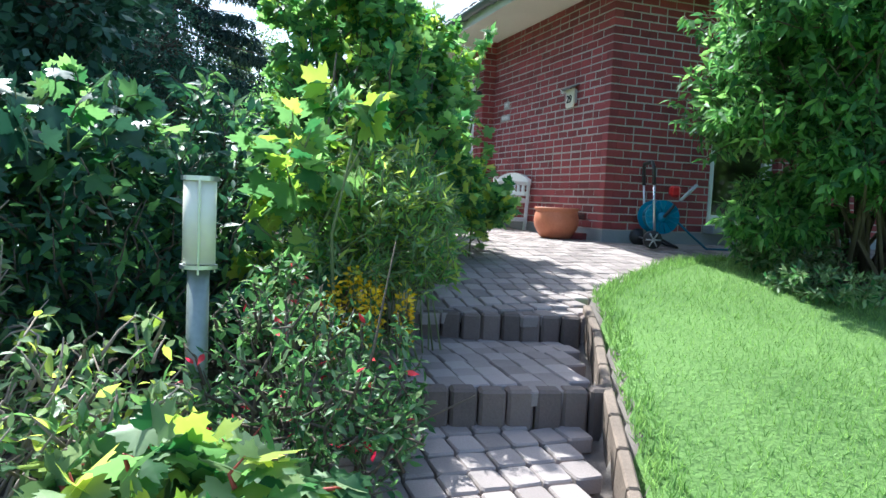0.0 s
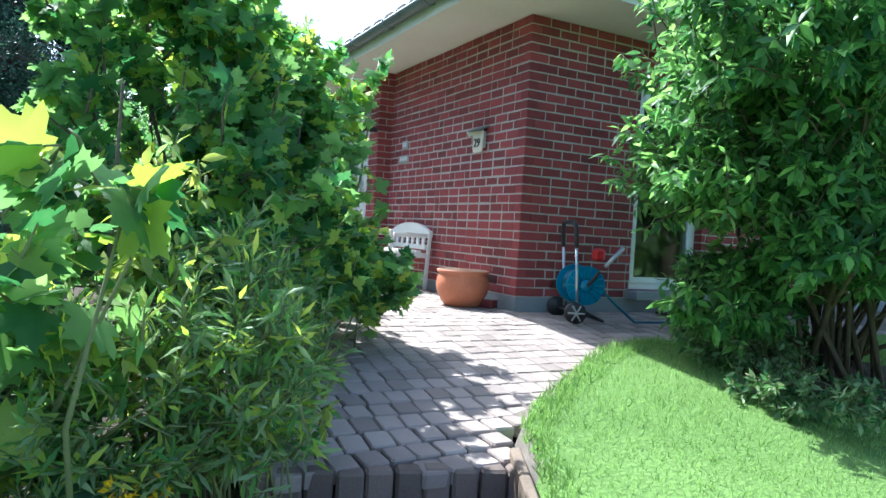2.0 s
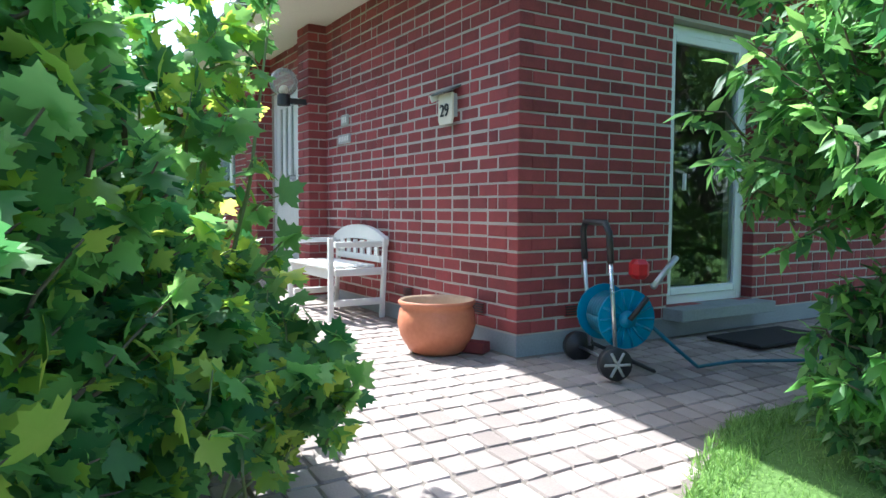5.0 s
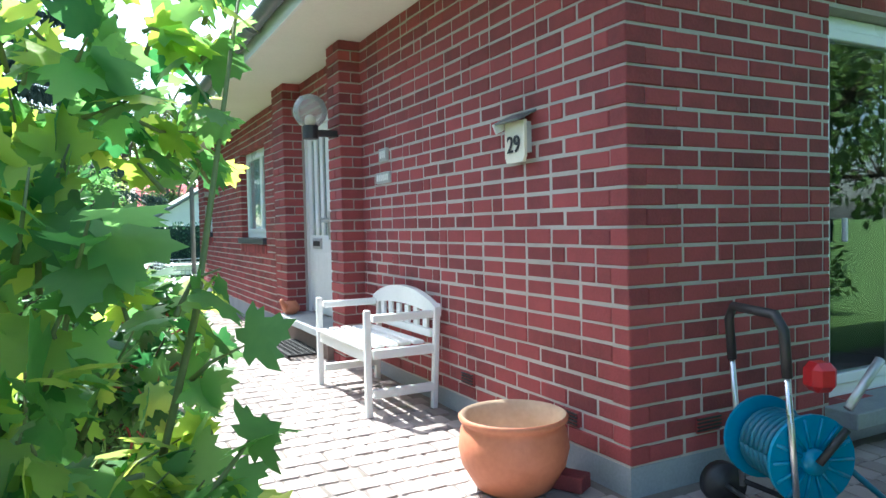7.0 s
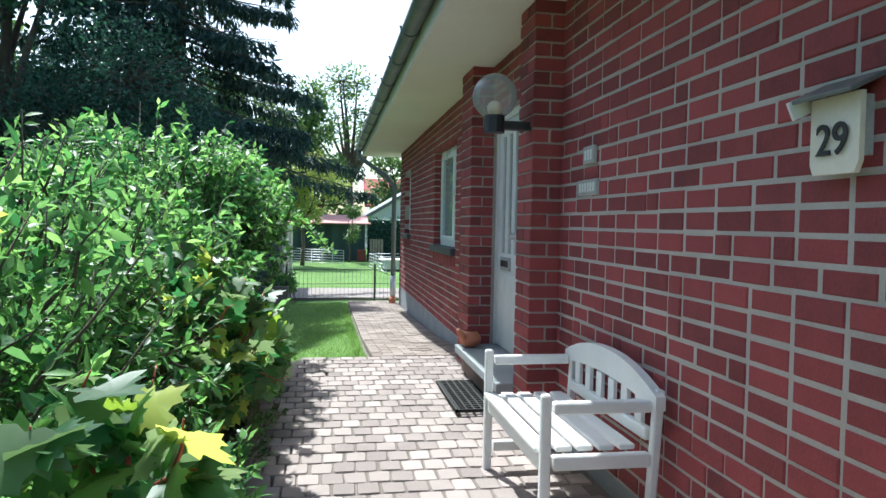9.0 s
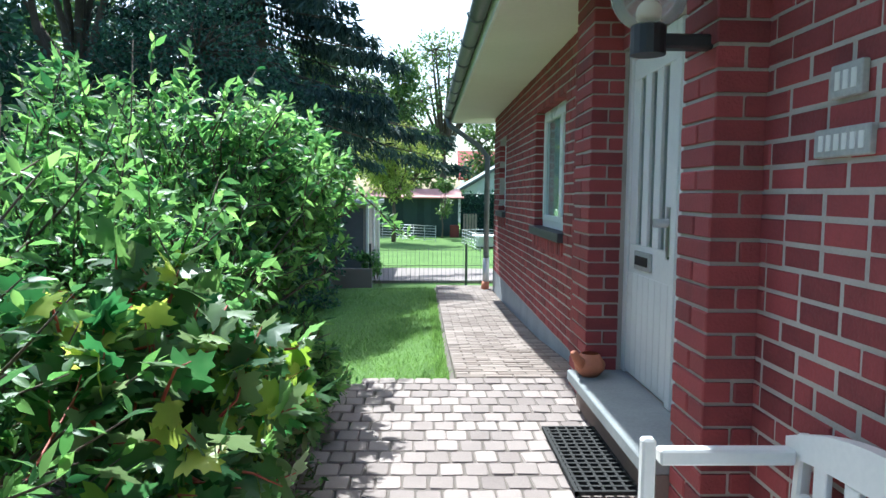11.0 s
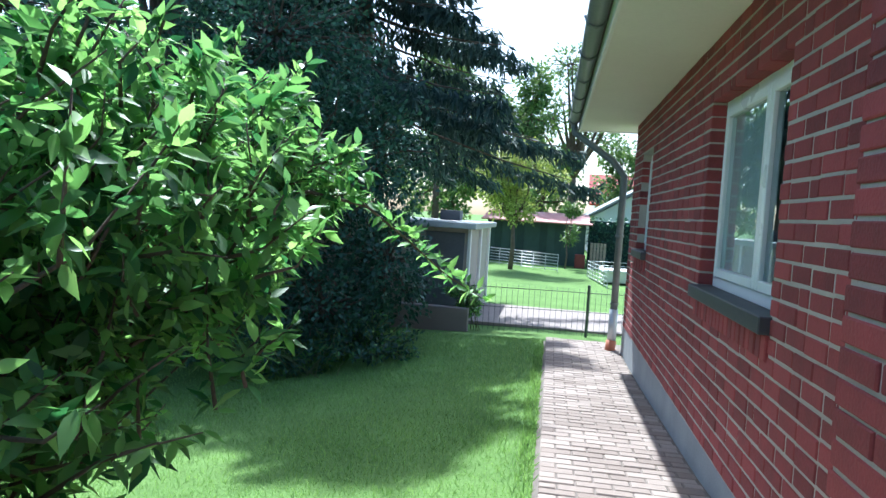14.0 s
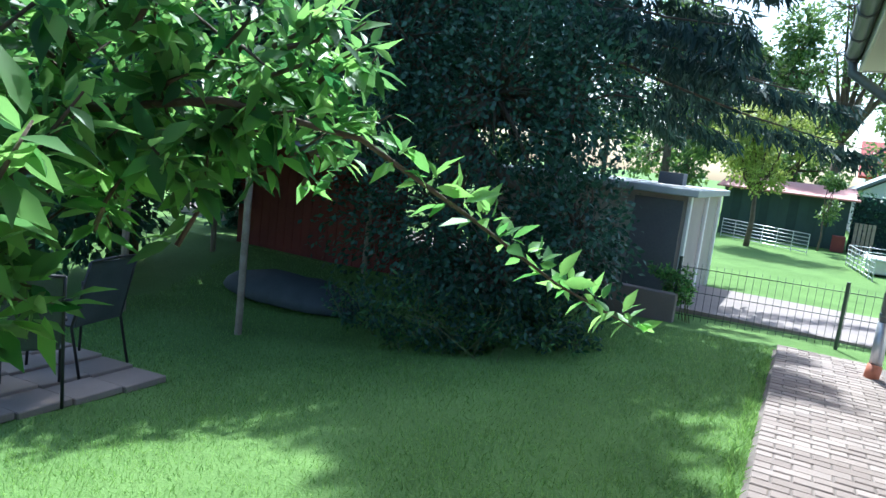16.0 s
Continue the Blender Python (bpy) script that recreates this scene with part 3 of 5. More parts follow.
part("slab", boxes(span(3.56, 3.9, 9.285, 10.685, 1.235, 1.298), bevel=0.006), M_SLAB, step)
part("base", boxes(span(3.62, 3.86, 9.285, 10.685, 0.95, 1.235)), M_PALISADE, step, "shaded brick base of the step")

lamp = thing("wall_lamp", (3.7, 9.1, 2.9), "black bracket wall lamp with a hazy glass globe", "lamp")
part("arm", boxes(span(3.42, 3.68, 9.04, 9.1, 2.83, 2.88), bevel=0.008), M_BLACK, lamp)
part("collar", rods(0.06, ((3.46, 9.07, 2.81), (3.46, 9.07, 2.91)), seg=16), M_BLACK, lamp)
bm = bmesh.new()
bmesh.ops.create_uvsphere(bm, u_segments=24, v_segments=16, radius=0.13, matrix=Matrix.Translation((3.46, 9.07, 3.02)))
globe = part("globe", bm, M_GLOBE, lamp, "hazy clear glass globe", True)
globe.visible_shadow = False
bm = bmesh.new()
bmesh.ops.create_uvsphere(bm, u_segments=12, v_segments=8, radius=0.045, matrix=Matrix.Translation((3.46, 9.07, 2.95)))
part("bulb", bm, M_LAMPGLASS, lamp, "", True)

inter = thing("intercom", (3.84, 9.47, 2.2), "grey door intercom with a slotted speaker", "intercom")
part("case", boxes(span(3.8, DX + 0.01, 9.4, 9.54, 2.26, 2.53), bevel=0.008), M_GREYSIGN, inter)
part("name_plate", boxes(span(3.794, 3.8, 9.42, 9.52, 2.47, 2.5)), M_BLACK, inter)
for k in range(8):
    part("slot", boxes(span(3.796, 3.8, 9.42, 9.52, 2.3 + k * 0.018, 2.307 + k * 0.018)), M_BLACK, inter)


# ---- windows ----
def window(name, label, place, a0, a1, z0, z1, mull, curtain):
    """place(a0, a1, d0, d1, z0, z1) gives a box; d is the depth from the wall face."""
    w = thing(name, place(a0, a1, 0, 0.1, z0, z0 + 0.01)[0], label, "window", kind="structure")
    f = 0.065
    part("window_frame", boxes(place(a0, a0 + f, 0.09, 0.16, z0, z1), place(a1 - f, a1, 0.09, 0.16, z0, z1), place(a0 + f, a1 - f, 0.09, 0.16, z0, z0 + f), place(a0 + f, a1 - f, 0.09, 0.16, z1 - f, z1), bevel=0.004), M_UPVC, w)
    marks = [a0 + f] + [a0 + (a1 - a0) * q for q in mull] + [a1 - f]
    for p, q in zip(marks, marks[1:]):
        s = 0.055
        sash = part("sash", boxes(place(p, p + s, 0.075, 0.14, z0 + f, z1 - f), place(q - s, q, 0.075, 0.14, z0 + f, z1 - f), place(p + s, q - s, 0.075, 0.14, z0 + f, z0 + f + s), place(p + s, q - s, 0.075, 0.14, z1 - f - s, z1 - f), bevel=0.005), M_UPVC, w)
        pane = part("pane", boxes(place(p + s, q - s, 0.1, 0.108, z0 + f + s, z1 - f - s)), M_PANE, sash)
        pane.visible_shadow = False
        if curtain and (q > a1 - 0.1 or len(marks) == 2):
            n, va, fa = 40, [], []
            for i in range(n + 1):
                u = p + s + (q - p - 2 * s) * i / n
                c0, _ = place(u, u, 0.135 + 0.01 * math.sin(i * 1.3), 0.135 + 0.01 * math.sin(i * 1.3), z0 + f, z1 - f)
                va += [(c0[0], c0[1], z0 + f), (c0[0], c0[1], z1 - f)]
                if i:
                    fa.append((2 * i - 2, 2 * i, 2 * i + 1, 2 * i - 1))
            raw("net_curtain", va, fa, M_CURTAIN, w, True)
    return w


def west(a0, a1, d0, d1, z0, z1):
    return span(WX + d0, WX + d1, a0, a1, z0, z1)


def south(a0, a1, d0, d1, z0, z1):
    return span(a0, a1, WY + d0, WY + d1, z0, z1)


for name, label, (a0, a1, z0, z1), mull in (("window_1", "white two-part window with net curtain and dark sill", WIN1, (0.36,)), ("window_2", "narrow white window with dark sill", WIN2, ())):
    w = window(name, label, west, a0, a1, z0, z1, mull, True)
    part("window_sill", boxes(span(WX - 0.05, WX + 0.09, a0 - 0.03, a1 + 0.03, z0 - 0.075, z0 + 0.002), bevel=0.005), M_SLATE, w, "dark slate sill")
w = window("window_3", "tall white-framed terrace window reflecting the garden", south, *FWIN, (), False)
part("window_sill", boxes(span(FWIN[0] - 0.04, FWIN[1] + 0.06, WY - 0.16, WY + 0.09, 1.12, 1.2), bevel=0.005), M_SLAB, w, "grey stone sill")
part("window_handle", boxes(span(5.34, 5.36, WY + 0.05, WY + 0.075, 2.0, 2.12), bevel=0.004), M_UPVC, w)

# ---- fixtures on the wall ----
plate = thing("house_number", (WX, 6.77, 2.42), "cream enamel number plate reading 29 under a little roof", "house number")
yc = 6.77
bm = bmesh.new()
outline = [(-0.1, 0.2), (0.1, 0.2), (0.1, 0.03), (0.085, 0.0), (-0.085, 0.0), (-0.1, 0.03)]
fr = [bm.verts.new((WX - 0.05, yc + a * 0.86, 2.425 + b)) for a, b in outline]
bk = [bm.verts.new((WX - 0.035, yc + a * 0.86, 2.425 + b)) for a, b in outline]
bm.faces.new(fr)
bm.faces.new(bk[::-1])
for k in range(6):
    bm.faces.new((fr[k], bk[k], bk[(k + 1) % 6], fr[(k + 1) % 6]))
part("face", bm, M_CREAM, plate)
part("bracket", boxes(span(WX - 0.035, WX + 0.004, yc - 0.07, yc + 0.07, 2.47, 2.62)), M_GREYSIGN, plate)
bm = bmesh.new()
box(bm, (WX - 0.045, yc, 2.645), (0.12, 0.22, 0.012), 0.002, Euler((0, radians(-25), 0)).to_matrix().to_4x4())
part("hood", bm, M_GUTTER, plate, "small grey metal hood")
bm = bmesh.new()
box(bm, (WX - 0.045, yc + 0.105, 2.622), (0.12, 0.01, 0.05), 0.001, Euler((0, radians(-25), 0)).to_matrix().to_4x4())
part("hood_side", bm, M_WHITE, plate)
txt = bpy.data.curves.new("digits", "FONT")
txt.body, txt.size, txt.align_x, txt.extrude, txt.offset = "29", 0.115, "CENTER", 0.002, 0.001
tob = new("number", txt)
tob.parent = plate
tob.matrix_basis = Matrix.Translation(Vector((WX - 0.057, yc, 2.475)) - plate.location) @ Matrix(((0, 0, -1, 0), (-1, 0, 0, 0), (0, 1, 0, 0), (0, 0, 0, 1)))
txt.materials.append(M_INK)

for name, y, z, sy, sz, lab in (("wall_sign", 8.53, 2.645, 0.14, 0.09, "small grey metal sign on the brick wall"), ("wall_sign", 8.54, 2.48, 0.25, 0.08, "small grey lettered plate on the brick wall")):
    sgn = thing(name, (WX, y, z), lab, "sign")
    part("plate", boxes(span(WX - 0.018, WX + 0.004, y - sy / 2, y + sy / 2, z - sz / 2, z + sz / 2), bevel=0.003), M_GREYSIGN, sgn)
    for k in range(int(sy / 0.036)):
        yy = y - sy / 2 + 0.022 + k * 0.036
        part("character_bar", boxes(span(WX - 0.021, WX - 0.018, yy, yy + 0.02, z - sz * 0.28, z + sz * 0.28)), M_WHITE, sgn)


def vent(c, axis):
    v0 = thing("air_vent", c, "slotted brown clay air vent in the wall", "vent", "air vents")
    sx, sy = (0.012, 0.14) if axis == "x" else (0.14, 0.012)
    part("frame", boxes((c, (sx, sy, 0.075)), bevel=0.002), M_BRICK, v0)
    for k in range(4):
        off = Vector((-0.008, 0, 0)) if axis == "x" else Vector((0, -0.008, 0))
        part("slat", boxes((Vector(c) + off + Vector((0, 0, -0.024 + k * 0.016)), (sx, sy * 0.9, 0.007))), M_BLACK, v0)


vent((WX - 0.002, 6.43, 1.245), "x")
vent((WX - 0.002, 7.36, 1.245), "x")
vent((4.28, WY - 0.002, 1.245), "y")


# ---- bench ----
def garden_bench(x0, x1, y0, y1):
    zs = path_z(3.5, 8.0)
    b = thing("garden_bench", (x0, y0, zs), "weathered white painted wooden garden bench with slatted seat", "bench")
    for y in (y0, y1):
        part("leg", boxes(span(x0, x0 + 0.04, y - 0.019, y + 0.019, zs - 0.01, zs + 0.62), bevel=0.007), M_WHITE, b)
        bm = bmesh.new()
        box(bm, (x1, y, zs + 0.31), (0.038, 0.038, 0.64), 0.007, Euler((0, radians(3), 0)).to_matrix().to_4x4())
        part("leg", bm, M_WHITE, b)
        part("armrest", boxes(span(x0 + 0.05, x1 - 0.02, y - 0.024, y + 0.024, zs + 0.545, zs + 0.59), bevel=0.006), M_WHITE, b)
        part("side_rail", boxes(span(x0 + 0.05, x1 - 0.02, y - 0.02, y + 0.02, zs + 0.33, zs + 0.385), bevel=0.005), M_WHITE, b)
        part("side_stretcher", boxes(span(x0 + 0.05, x1 - 0.02, y - 0.02, y + 0.02, zs + 0.1, zs + 0.15), bevel=0.005), M_WHITE, b)
    part("front_rail", boxes(span(x0 + 0.01, x0 + 0.04, y0 + 0.03, y1 - 0.03, zs + 0.31, zs + 0.38), bevel=0.005), M_WHITE, b)
    for k in range(5):
        xa = x0 - 0.01 + k * 0.086
        part("seat_slat", boxes(span(xa, xa + 0.066, y0 + 0.032, y1 - 0.032, zs + 0.385, zs + 0.408), bevel=0.005), M_WHITE, b)
    # curved top rail
    bm = bmesh.new()
    n = 14
    rows = []
    for i in range(n + 1):
        u = i / n
        y = y0 - 0.045 + (y1 - y0 + 0.09) * u
        top = zs + 0.61 + 0.1 * (1 - abs(2 * u - 1) ** 2.2)
        low = zs + 0.555 + 0.04 * (1 - abs(2 * u - 1) ** 2)
        rows.append([bm.verts.new((x1 + dx, y, z)) for dx, z in ((-0.018, low), (-0.018, top), (0.022, top), (0.022, low))])
    for a, c in zip(rows, rows[1:]):
        for k in range(4):
            bm.faces.new((a[k], c[k], c[(k + 1) % 4], a[(k + 1) % 4]))
    bm.faces.new(rows[0][::-1])
    bm.faces.new(rows[-1])
    bmesh.ops.recalc_face_normals(bm, faces=bm.faces)
    part("top_rail", bm, M_WHITE, b, "arched white top rail")
    part("back_rail", boxes(span(x1 - 0.025, x1 + 0.01, y0 + 0.03, y1 - 0.03, zs + 0.42, zs + 0.47), bevel=0.005), M_WHITE, b)
    for k in range(6):
        y = y0 + 0.12 + k * (y1 - y0 - 0.24) / 5
        part("back_slat", boxes(span(x1 - 0.012, x1 + 0.008, y - 0.03, y + 0.03, zs + 0.47, zs + 0.585), bevel=0.003), M_WHITE, b)


garden_bench(3.32, 3.78, 7.66, 8.58)

# ---- pot, brick, mat, bird pot ----
pz = path_z(3.5, 6.38)
pot = thing("flower_pot", (3.5, 6.38, pz), "large round glazed terracotta pot standing empty", "pot")
prof = [(r * 0.83, h * 0.9) for r, h in [(0.0, 0.0), (0.17, 0.0), (0.2, 0.02), (0.265, 0.12), (0.285, 0.2), (0.27, 0.285), (0.255, 0.31), (0.275, 0.325), (0.282, 0.345), (0.27, 0.355)]]
part("bowl", lathe(prof, (3.5, 6.38, pz)), M_TERRA, pot, "", True)
part("inside", lathe([(r * 0.83, h * 0.9) for r, h in [(0.27, 0.355), (0.245, 0.34), (0.24, 0.25), (0.2, 0.12), (0.0, 0.1)]], (3.5, 6.38, pz)), M_POTIN, pot, "pale dry inside of the pot", True)
bm = bmesh.new()
box(bm, (3.68, 6.27, path_z(3.7, 6.3) + 0.036), (0.1, 0.2, 0.065), 0.005, Euler((0, 0, 0.5)).to_matrix().to_4x4())
tagged(part("loose_brick", bm, M_BRICK, None), "loose red brick lying on the paving by the wall", "brick")

mz = path_z(3.5, 9.9) + 0.012
mat_ob = thing("door_mat", (3.52, 9.85, mz), "black rubber ring mat before the door step", "mat")
mi = [span(3.34, 3.355, 9.45, 10.25, mz, mz + 0.02), span(3.655, 3.67, 9.45, 10.25, mz, mz + 0.02)]
mi += [span(3.34, 3.67, 9.45 + k * 0.05, 9.465 + k * 0.05, mz + 0.001, mz + 0.019) for k in range(17)]
mi += [span(3.36 + k * 0.05, 3.372 + k * 0.05, 9.45, 10.26, mz + 0.002, mz + 0.018) for k in range(6)]
part("grid", boxes(*mi), M_RUBBER, mat_ob)
bird = thing("clay_pot", (3.66, 10.55, 1.298), "small terracotta pot with a spout on the step", "pot")
part("body", lathe([(0.0, 0.0), (0.05, 0.0), (0.085, 0.04), (0.09, 0.075), (0.06, 0.12), (0.05, 0.13)], (3.66, 10.55, 1.298), 18), M_TERRA, bird, "", True)
tubes("spout", [([(3.62, 10.52, 1.36), (3.57, 10.49, 1.41), (3.55, 10.48, 1.45)], [0.04, 0.026, 0.02])], M_TERRA, bird, 8)


# ---- hose reel ----
def hose_reel(cx, cy):
    z = path_z(cx, cy)
    h = thing("hose_reel", (cx, cy, z), "blue and black garden hose reel trolley with steel handle", "hose reel")
    ang = Matrix.Translation((cx, cy, z)) @ Euler((0, 0, radians(70))).to_matrix().to_4x4()

    def at(x, y, zz):
        return tuple(ang @ Vector((x, y, zz)))
    for x in (-0.17, 0.17):
        tubes("handle_tube", [([at(x, 0.02, 0.1), at(x, 0.06, 0.62)], [0.011] * 2)], M_STEEL, h, 8)
    tubes("handle_grip", [([at(-0.17, 0.058, 0.6), at(-0.17, 0.07, 0.76), at(-0.13, 0.075, 0.81), at(0.13, 0.075, 0.81), at(0.17, 0.07, 0.76), at(0.17, 0.058, 0.6)], [0.018] * 6)], M_BLACK, h, 8)
    tubes("drum", [([at(-0.11, -0.05, 0.3), at(0.11, -0.05, 0.3)], [0.105, 0.105])], M_TEAL, h, 24)
    for k in range(7):
        ring = [at(-0.09 + k * 0.03, -0.05 + 0.115 * math.cos(w), 0.3 + 0.115 * math.sin(w)) for w in np.linspace(0, 2 * math.pi, 20)]
        tubes("hose_coil", [(ring, [0.014] * 20)], M_TEAL, h, 6)
    for x in (-0.14, 0.14):
        wheel = part("flange", rods(0.16, (at(x - 0.008, -0.05, 0.3), at(x + 0.008, -0.05, 0.3)), seg=32), M_BLUE, h, "round blue side disc")
        for k in range(14):
            w = 2 * math.pi * k / 14
            s = 0.012 if x > 0 else -0.012
            tubes("rib", [([at(x + s, -0.05 + 0.05 * math.cos(w), 0.3 + 0.05 * math.sin(w)), at(x + s, -0.05 + 0.15 * math.cos(w), 0.3 + 0.15 * math.sin(w))], [0.007] * 2)], M_BLUE, wheel, 5)
        tubes("hub", [([at(x - 0.03, -0.05, 0.3), at(x + 0.03, -0.05, 0.3)], [0.045, 0.05])], M_BLUE, wheel, 14)
    for x in (-0.24, 0.24):
        tubes("wheel", [([at(x - 0.03, 0.06, 0.085), at(x + 0.03, 0.06, 0.085)], [0.085, 0.085])], M_BLACK, h, 20)
        for k in range(6):
            w = math.pi * k / 3
            s = math.copysign(0.034, x)
            tubes("spoke", [([at(x + s, 0.06, 0.085), at(x + s, 0.06 + 0.07 * math.cos(w), 0.085 + 0.07 * math.sin(w))], [0.008] * 2)], M_GREYSIGN, h, 5)
    tubes("axle", [([at(-0.24, 0.06, 0.085), at(0.24, 0.06, 0.085)], [0.009] * 2)], M_STEEL, h, 8)
    tubes("foot", [([at(-0.17, 0.02, 0.12), at(-0.17, -0.2, 0.02), at(0.17, -0.2, 0.02), at(0.17, 0.02, 0.12)], [0.011] * 4)], M_BLACK, h, 8)
    tubes("crank_arm", [([at(-0.18, -0.05, 0.3), at(-0.2, -0.14, 0.42)], [0.014] * 2)], M_BLACK, h, 8)
    bm = bmesh.new()
    box(bm, at(0.02, -0.2, 0.55), (0.1, 0.1, 0.11), 0.025, ang.to_3x3().to_4x4())
    part("hose_gun", bm, M_RED, h, "red plastic spray nozzle head")
    tubes("lance", [([at(-0.1, -0.22, 0.46), at(-0.06, -0.38, 0.62)], [0.016, 0.018])], M_GALV, h, 8)
    tubes("hose_tail", [([at(-0.1, -0.16, 0.3), at(-0.12, -0.34, 0.14), at(-0.1, -0.5, 0.015), at(0.0, -0.8, 0.012), at(-0.05, -1.2, 0.012), at(0.1, -1.7, 0.012)], [0.011] * 6)], M_TEAL, h, 6)


hose_reel(4.12, 5.6)
bm = boxes(span(5.3, 6.1, 5.45, 5.85, 1.0, 1.02), bevel=0.004)
tagged(part("rubber_mat", bm, M_RUBBER, None), "black rubber mat under the tall window", "mat")

# ---- bollard lamp ----
bz = ground_z(0.01, 2.18)
bol = thing("bollard_lamp", (0.01, 2.18, bz), "steel garden bollard lamp with cream cylinder and flat cap", "lamp")
part("post", rods(0.032, ((0.01, 2.18, bz - 0.05), (0.01, 2.18, 1.12)), seg=16), M_BRUSHED, bol, "", True)
part("diffuser", rods(0.047, ((0.01, 2.18, 1.135), (0.01, 2.18, 1.38)), seg=24), M_LAMPGLASS, bol, "cream opal cylinder", True)
part("cap", rods(0.054, ((0.01, 2.18, 1.38), (0.01, 2.18, 1.394)), seg=24), M_STEEL, bol)
part("ring", rods(0.054, ((0.01, 2.18, 1.12), (0.01, 2.18, 1.132)), seg=24), M_STEEL, bol)
for k in range(3):
    w = 2 * math.pi * k / 3 + 0.5
    c = (0.01 + 0.051 * math.cos(w), 2.18 + 0.051 * math.sin(w))
    part("rod", rods(0.004, ((*c, 1.105), (*c, 1.385)), seg=6), M_STEEL, bol)


# ---- plants ----
LANCE = ([(0, 0, 0), (0.16, 0.25, 0.0), (0, 0.27, -0.05), (-0.16, 0.25, 0.0), (0.19, 0.52, -0.03), (0, 0.55, -0.09), (-0.19, 0.52, -0.03), (0.03, 1.02, -0.24)],
         [(0, 1, 2), (0, 2, 3), (1, 4, 5), (1, 5, 2), (2, 5, 6), (2, 6, 3), (4, 7, 5), (5, 7, 6)])
NARROW = ([(0, 0, 0), (0.1, 0.45, 0), (0, 0.45, 0.03), (-0.1, 0.45, 0), (0, 1.0, -0.1)], [(0, 1, 2), (0, 2, 3), (1, 4, 2), (2, 4, 3)])
DIAMOND = ([(0, 0, 0), (0.3, 0.5, 0.03), (0, 1, -0.05), (-0.3, 0.5, 0.03)], [(0, 1, 2), (0, 2, 3)])
_o = [(0.0, 0.04), (0.16, -0.08), (0.38, -0.06), (0.3, 0.12), (0.56, 0.22), (0.72, 0.42), (0.5, 0.44), (0.52, 0.58), (0.3, 0.52), (0.24, 0.64), (0.27, 0.8), (0.11, 0.82), (0.0, 1.04)]
_mv = [(0.0, 0.42, 0.0)] + [(x, y, -0.2 * abs(x) - 0.22 * max(0, y - 0.4)) for x, y in _o] + [(-x, y, -0.16 * abs(x) - 0.22 * max(0, y - 0.4)) for x, y in reversed(_o[1:-1])]
MAPLE = (_mv, [(0, i, i + 1 if i + 1 < len(_mv) else 1) for i in range(1, len(_mv))])


def leaf_cloud(name, pos, out, size, shape, mat, parent, droop=0.2, upright=0.6, label=""):
    """One mesh of many small leaves at pos, growing along out, faces turned to the sky."""
    pos, out = np.asarray(pos, float), np.asarray(out, float)
    n = len(pos)
    rng = np.random.default_rng(len(pos) * 7 + int(abs(pos[0][0]) * 1000))
    d = out + rng.normal(0, 0.55, (n, 3))
    d[:, 2] -= droop
    d /= np.linalg.norm(d, axis=1)[:, None] + 1e-9
    up = rng.normal(0, 0.5, (n, 3)) + np.array([0, 0, upright]) + out * 0.5
    side = np.cross(d, up)
    side /= np.linalg.norm(side, axis=1)[:, None] + 1e-9
    nrm = np.cross(side, d)
    s = rng.uniform(size[0], size[1], n)
    sv, sf = np.array(shape[0]), np.array(shape[1])
    verts = pos[:, None, :] + s[:, None, None] * (sv[None, :, 0, None] * side[:, None, :] + sv[None, :, 1, None] * d[:, None, :] + sv[None, :, 2, None] * nrm[:, None, :])
    faces = (sf[None] + (np.arange(n) * len(sv))[:, None, None]).reshape(-1, 3)
    off = np.array(BASE.get(parent.name, Vector((0, 0, 0)))) if parent else np.zeros(3)
    me = bpy.data.meshes.new(name)
    vv = (verts.reshape(-1, 3) - off).astype(np.float32)
    me.vertices.add(len(vv))
    me.vertices.foreach_set("co", vv.ravel())
    me.loops.add(faces.size)
    me.loops.foreach_set("vertex_index", faces.ravel().astype(np.int32))
    me.polygons.add(len(faces))
    me.polygons.foreach_set("loop_start", np.arange(0, faces.size, 3, dtype=np.int32))
    me.update()
    me.validate()
    ob = link_mesh(name, me, mat, parent)
    if label:
        ob["label"] = label
    return ob


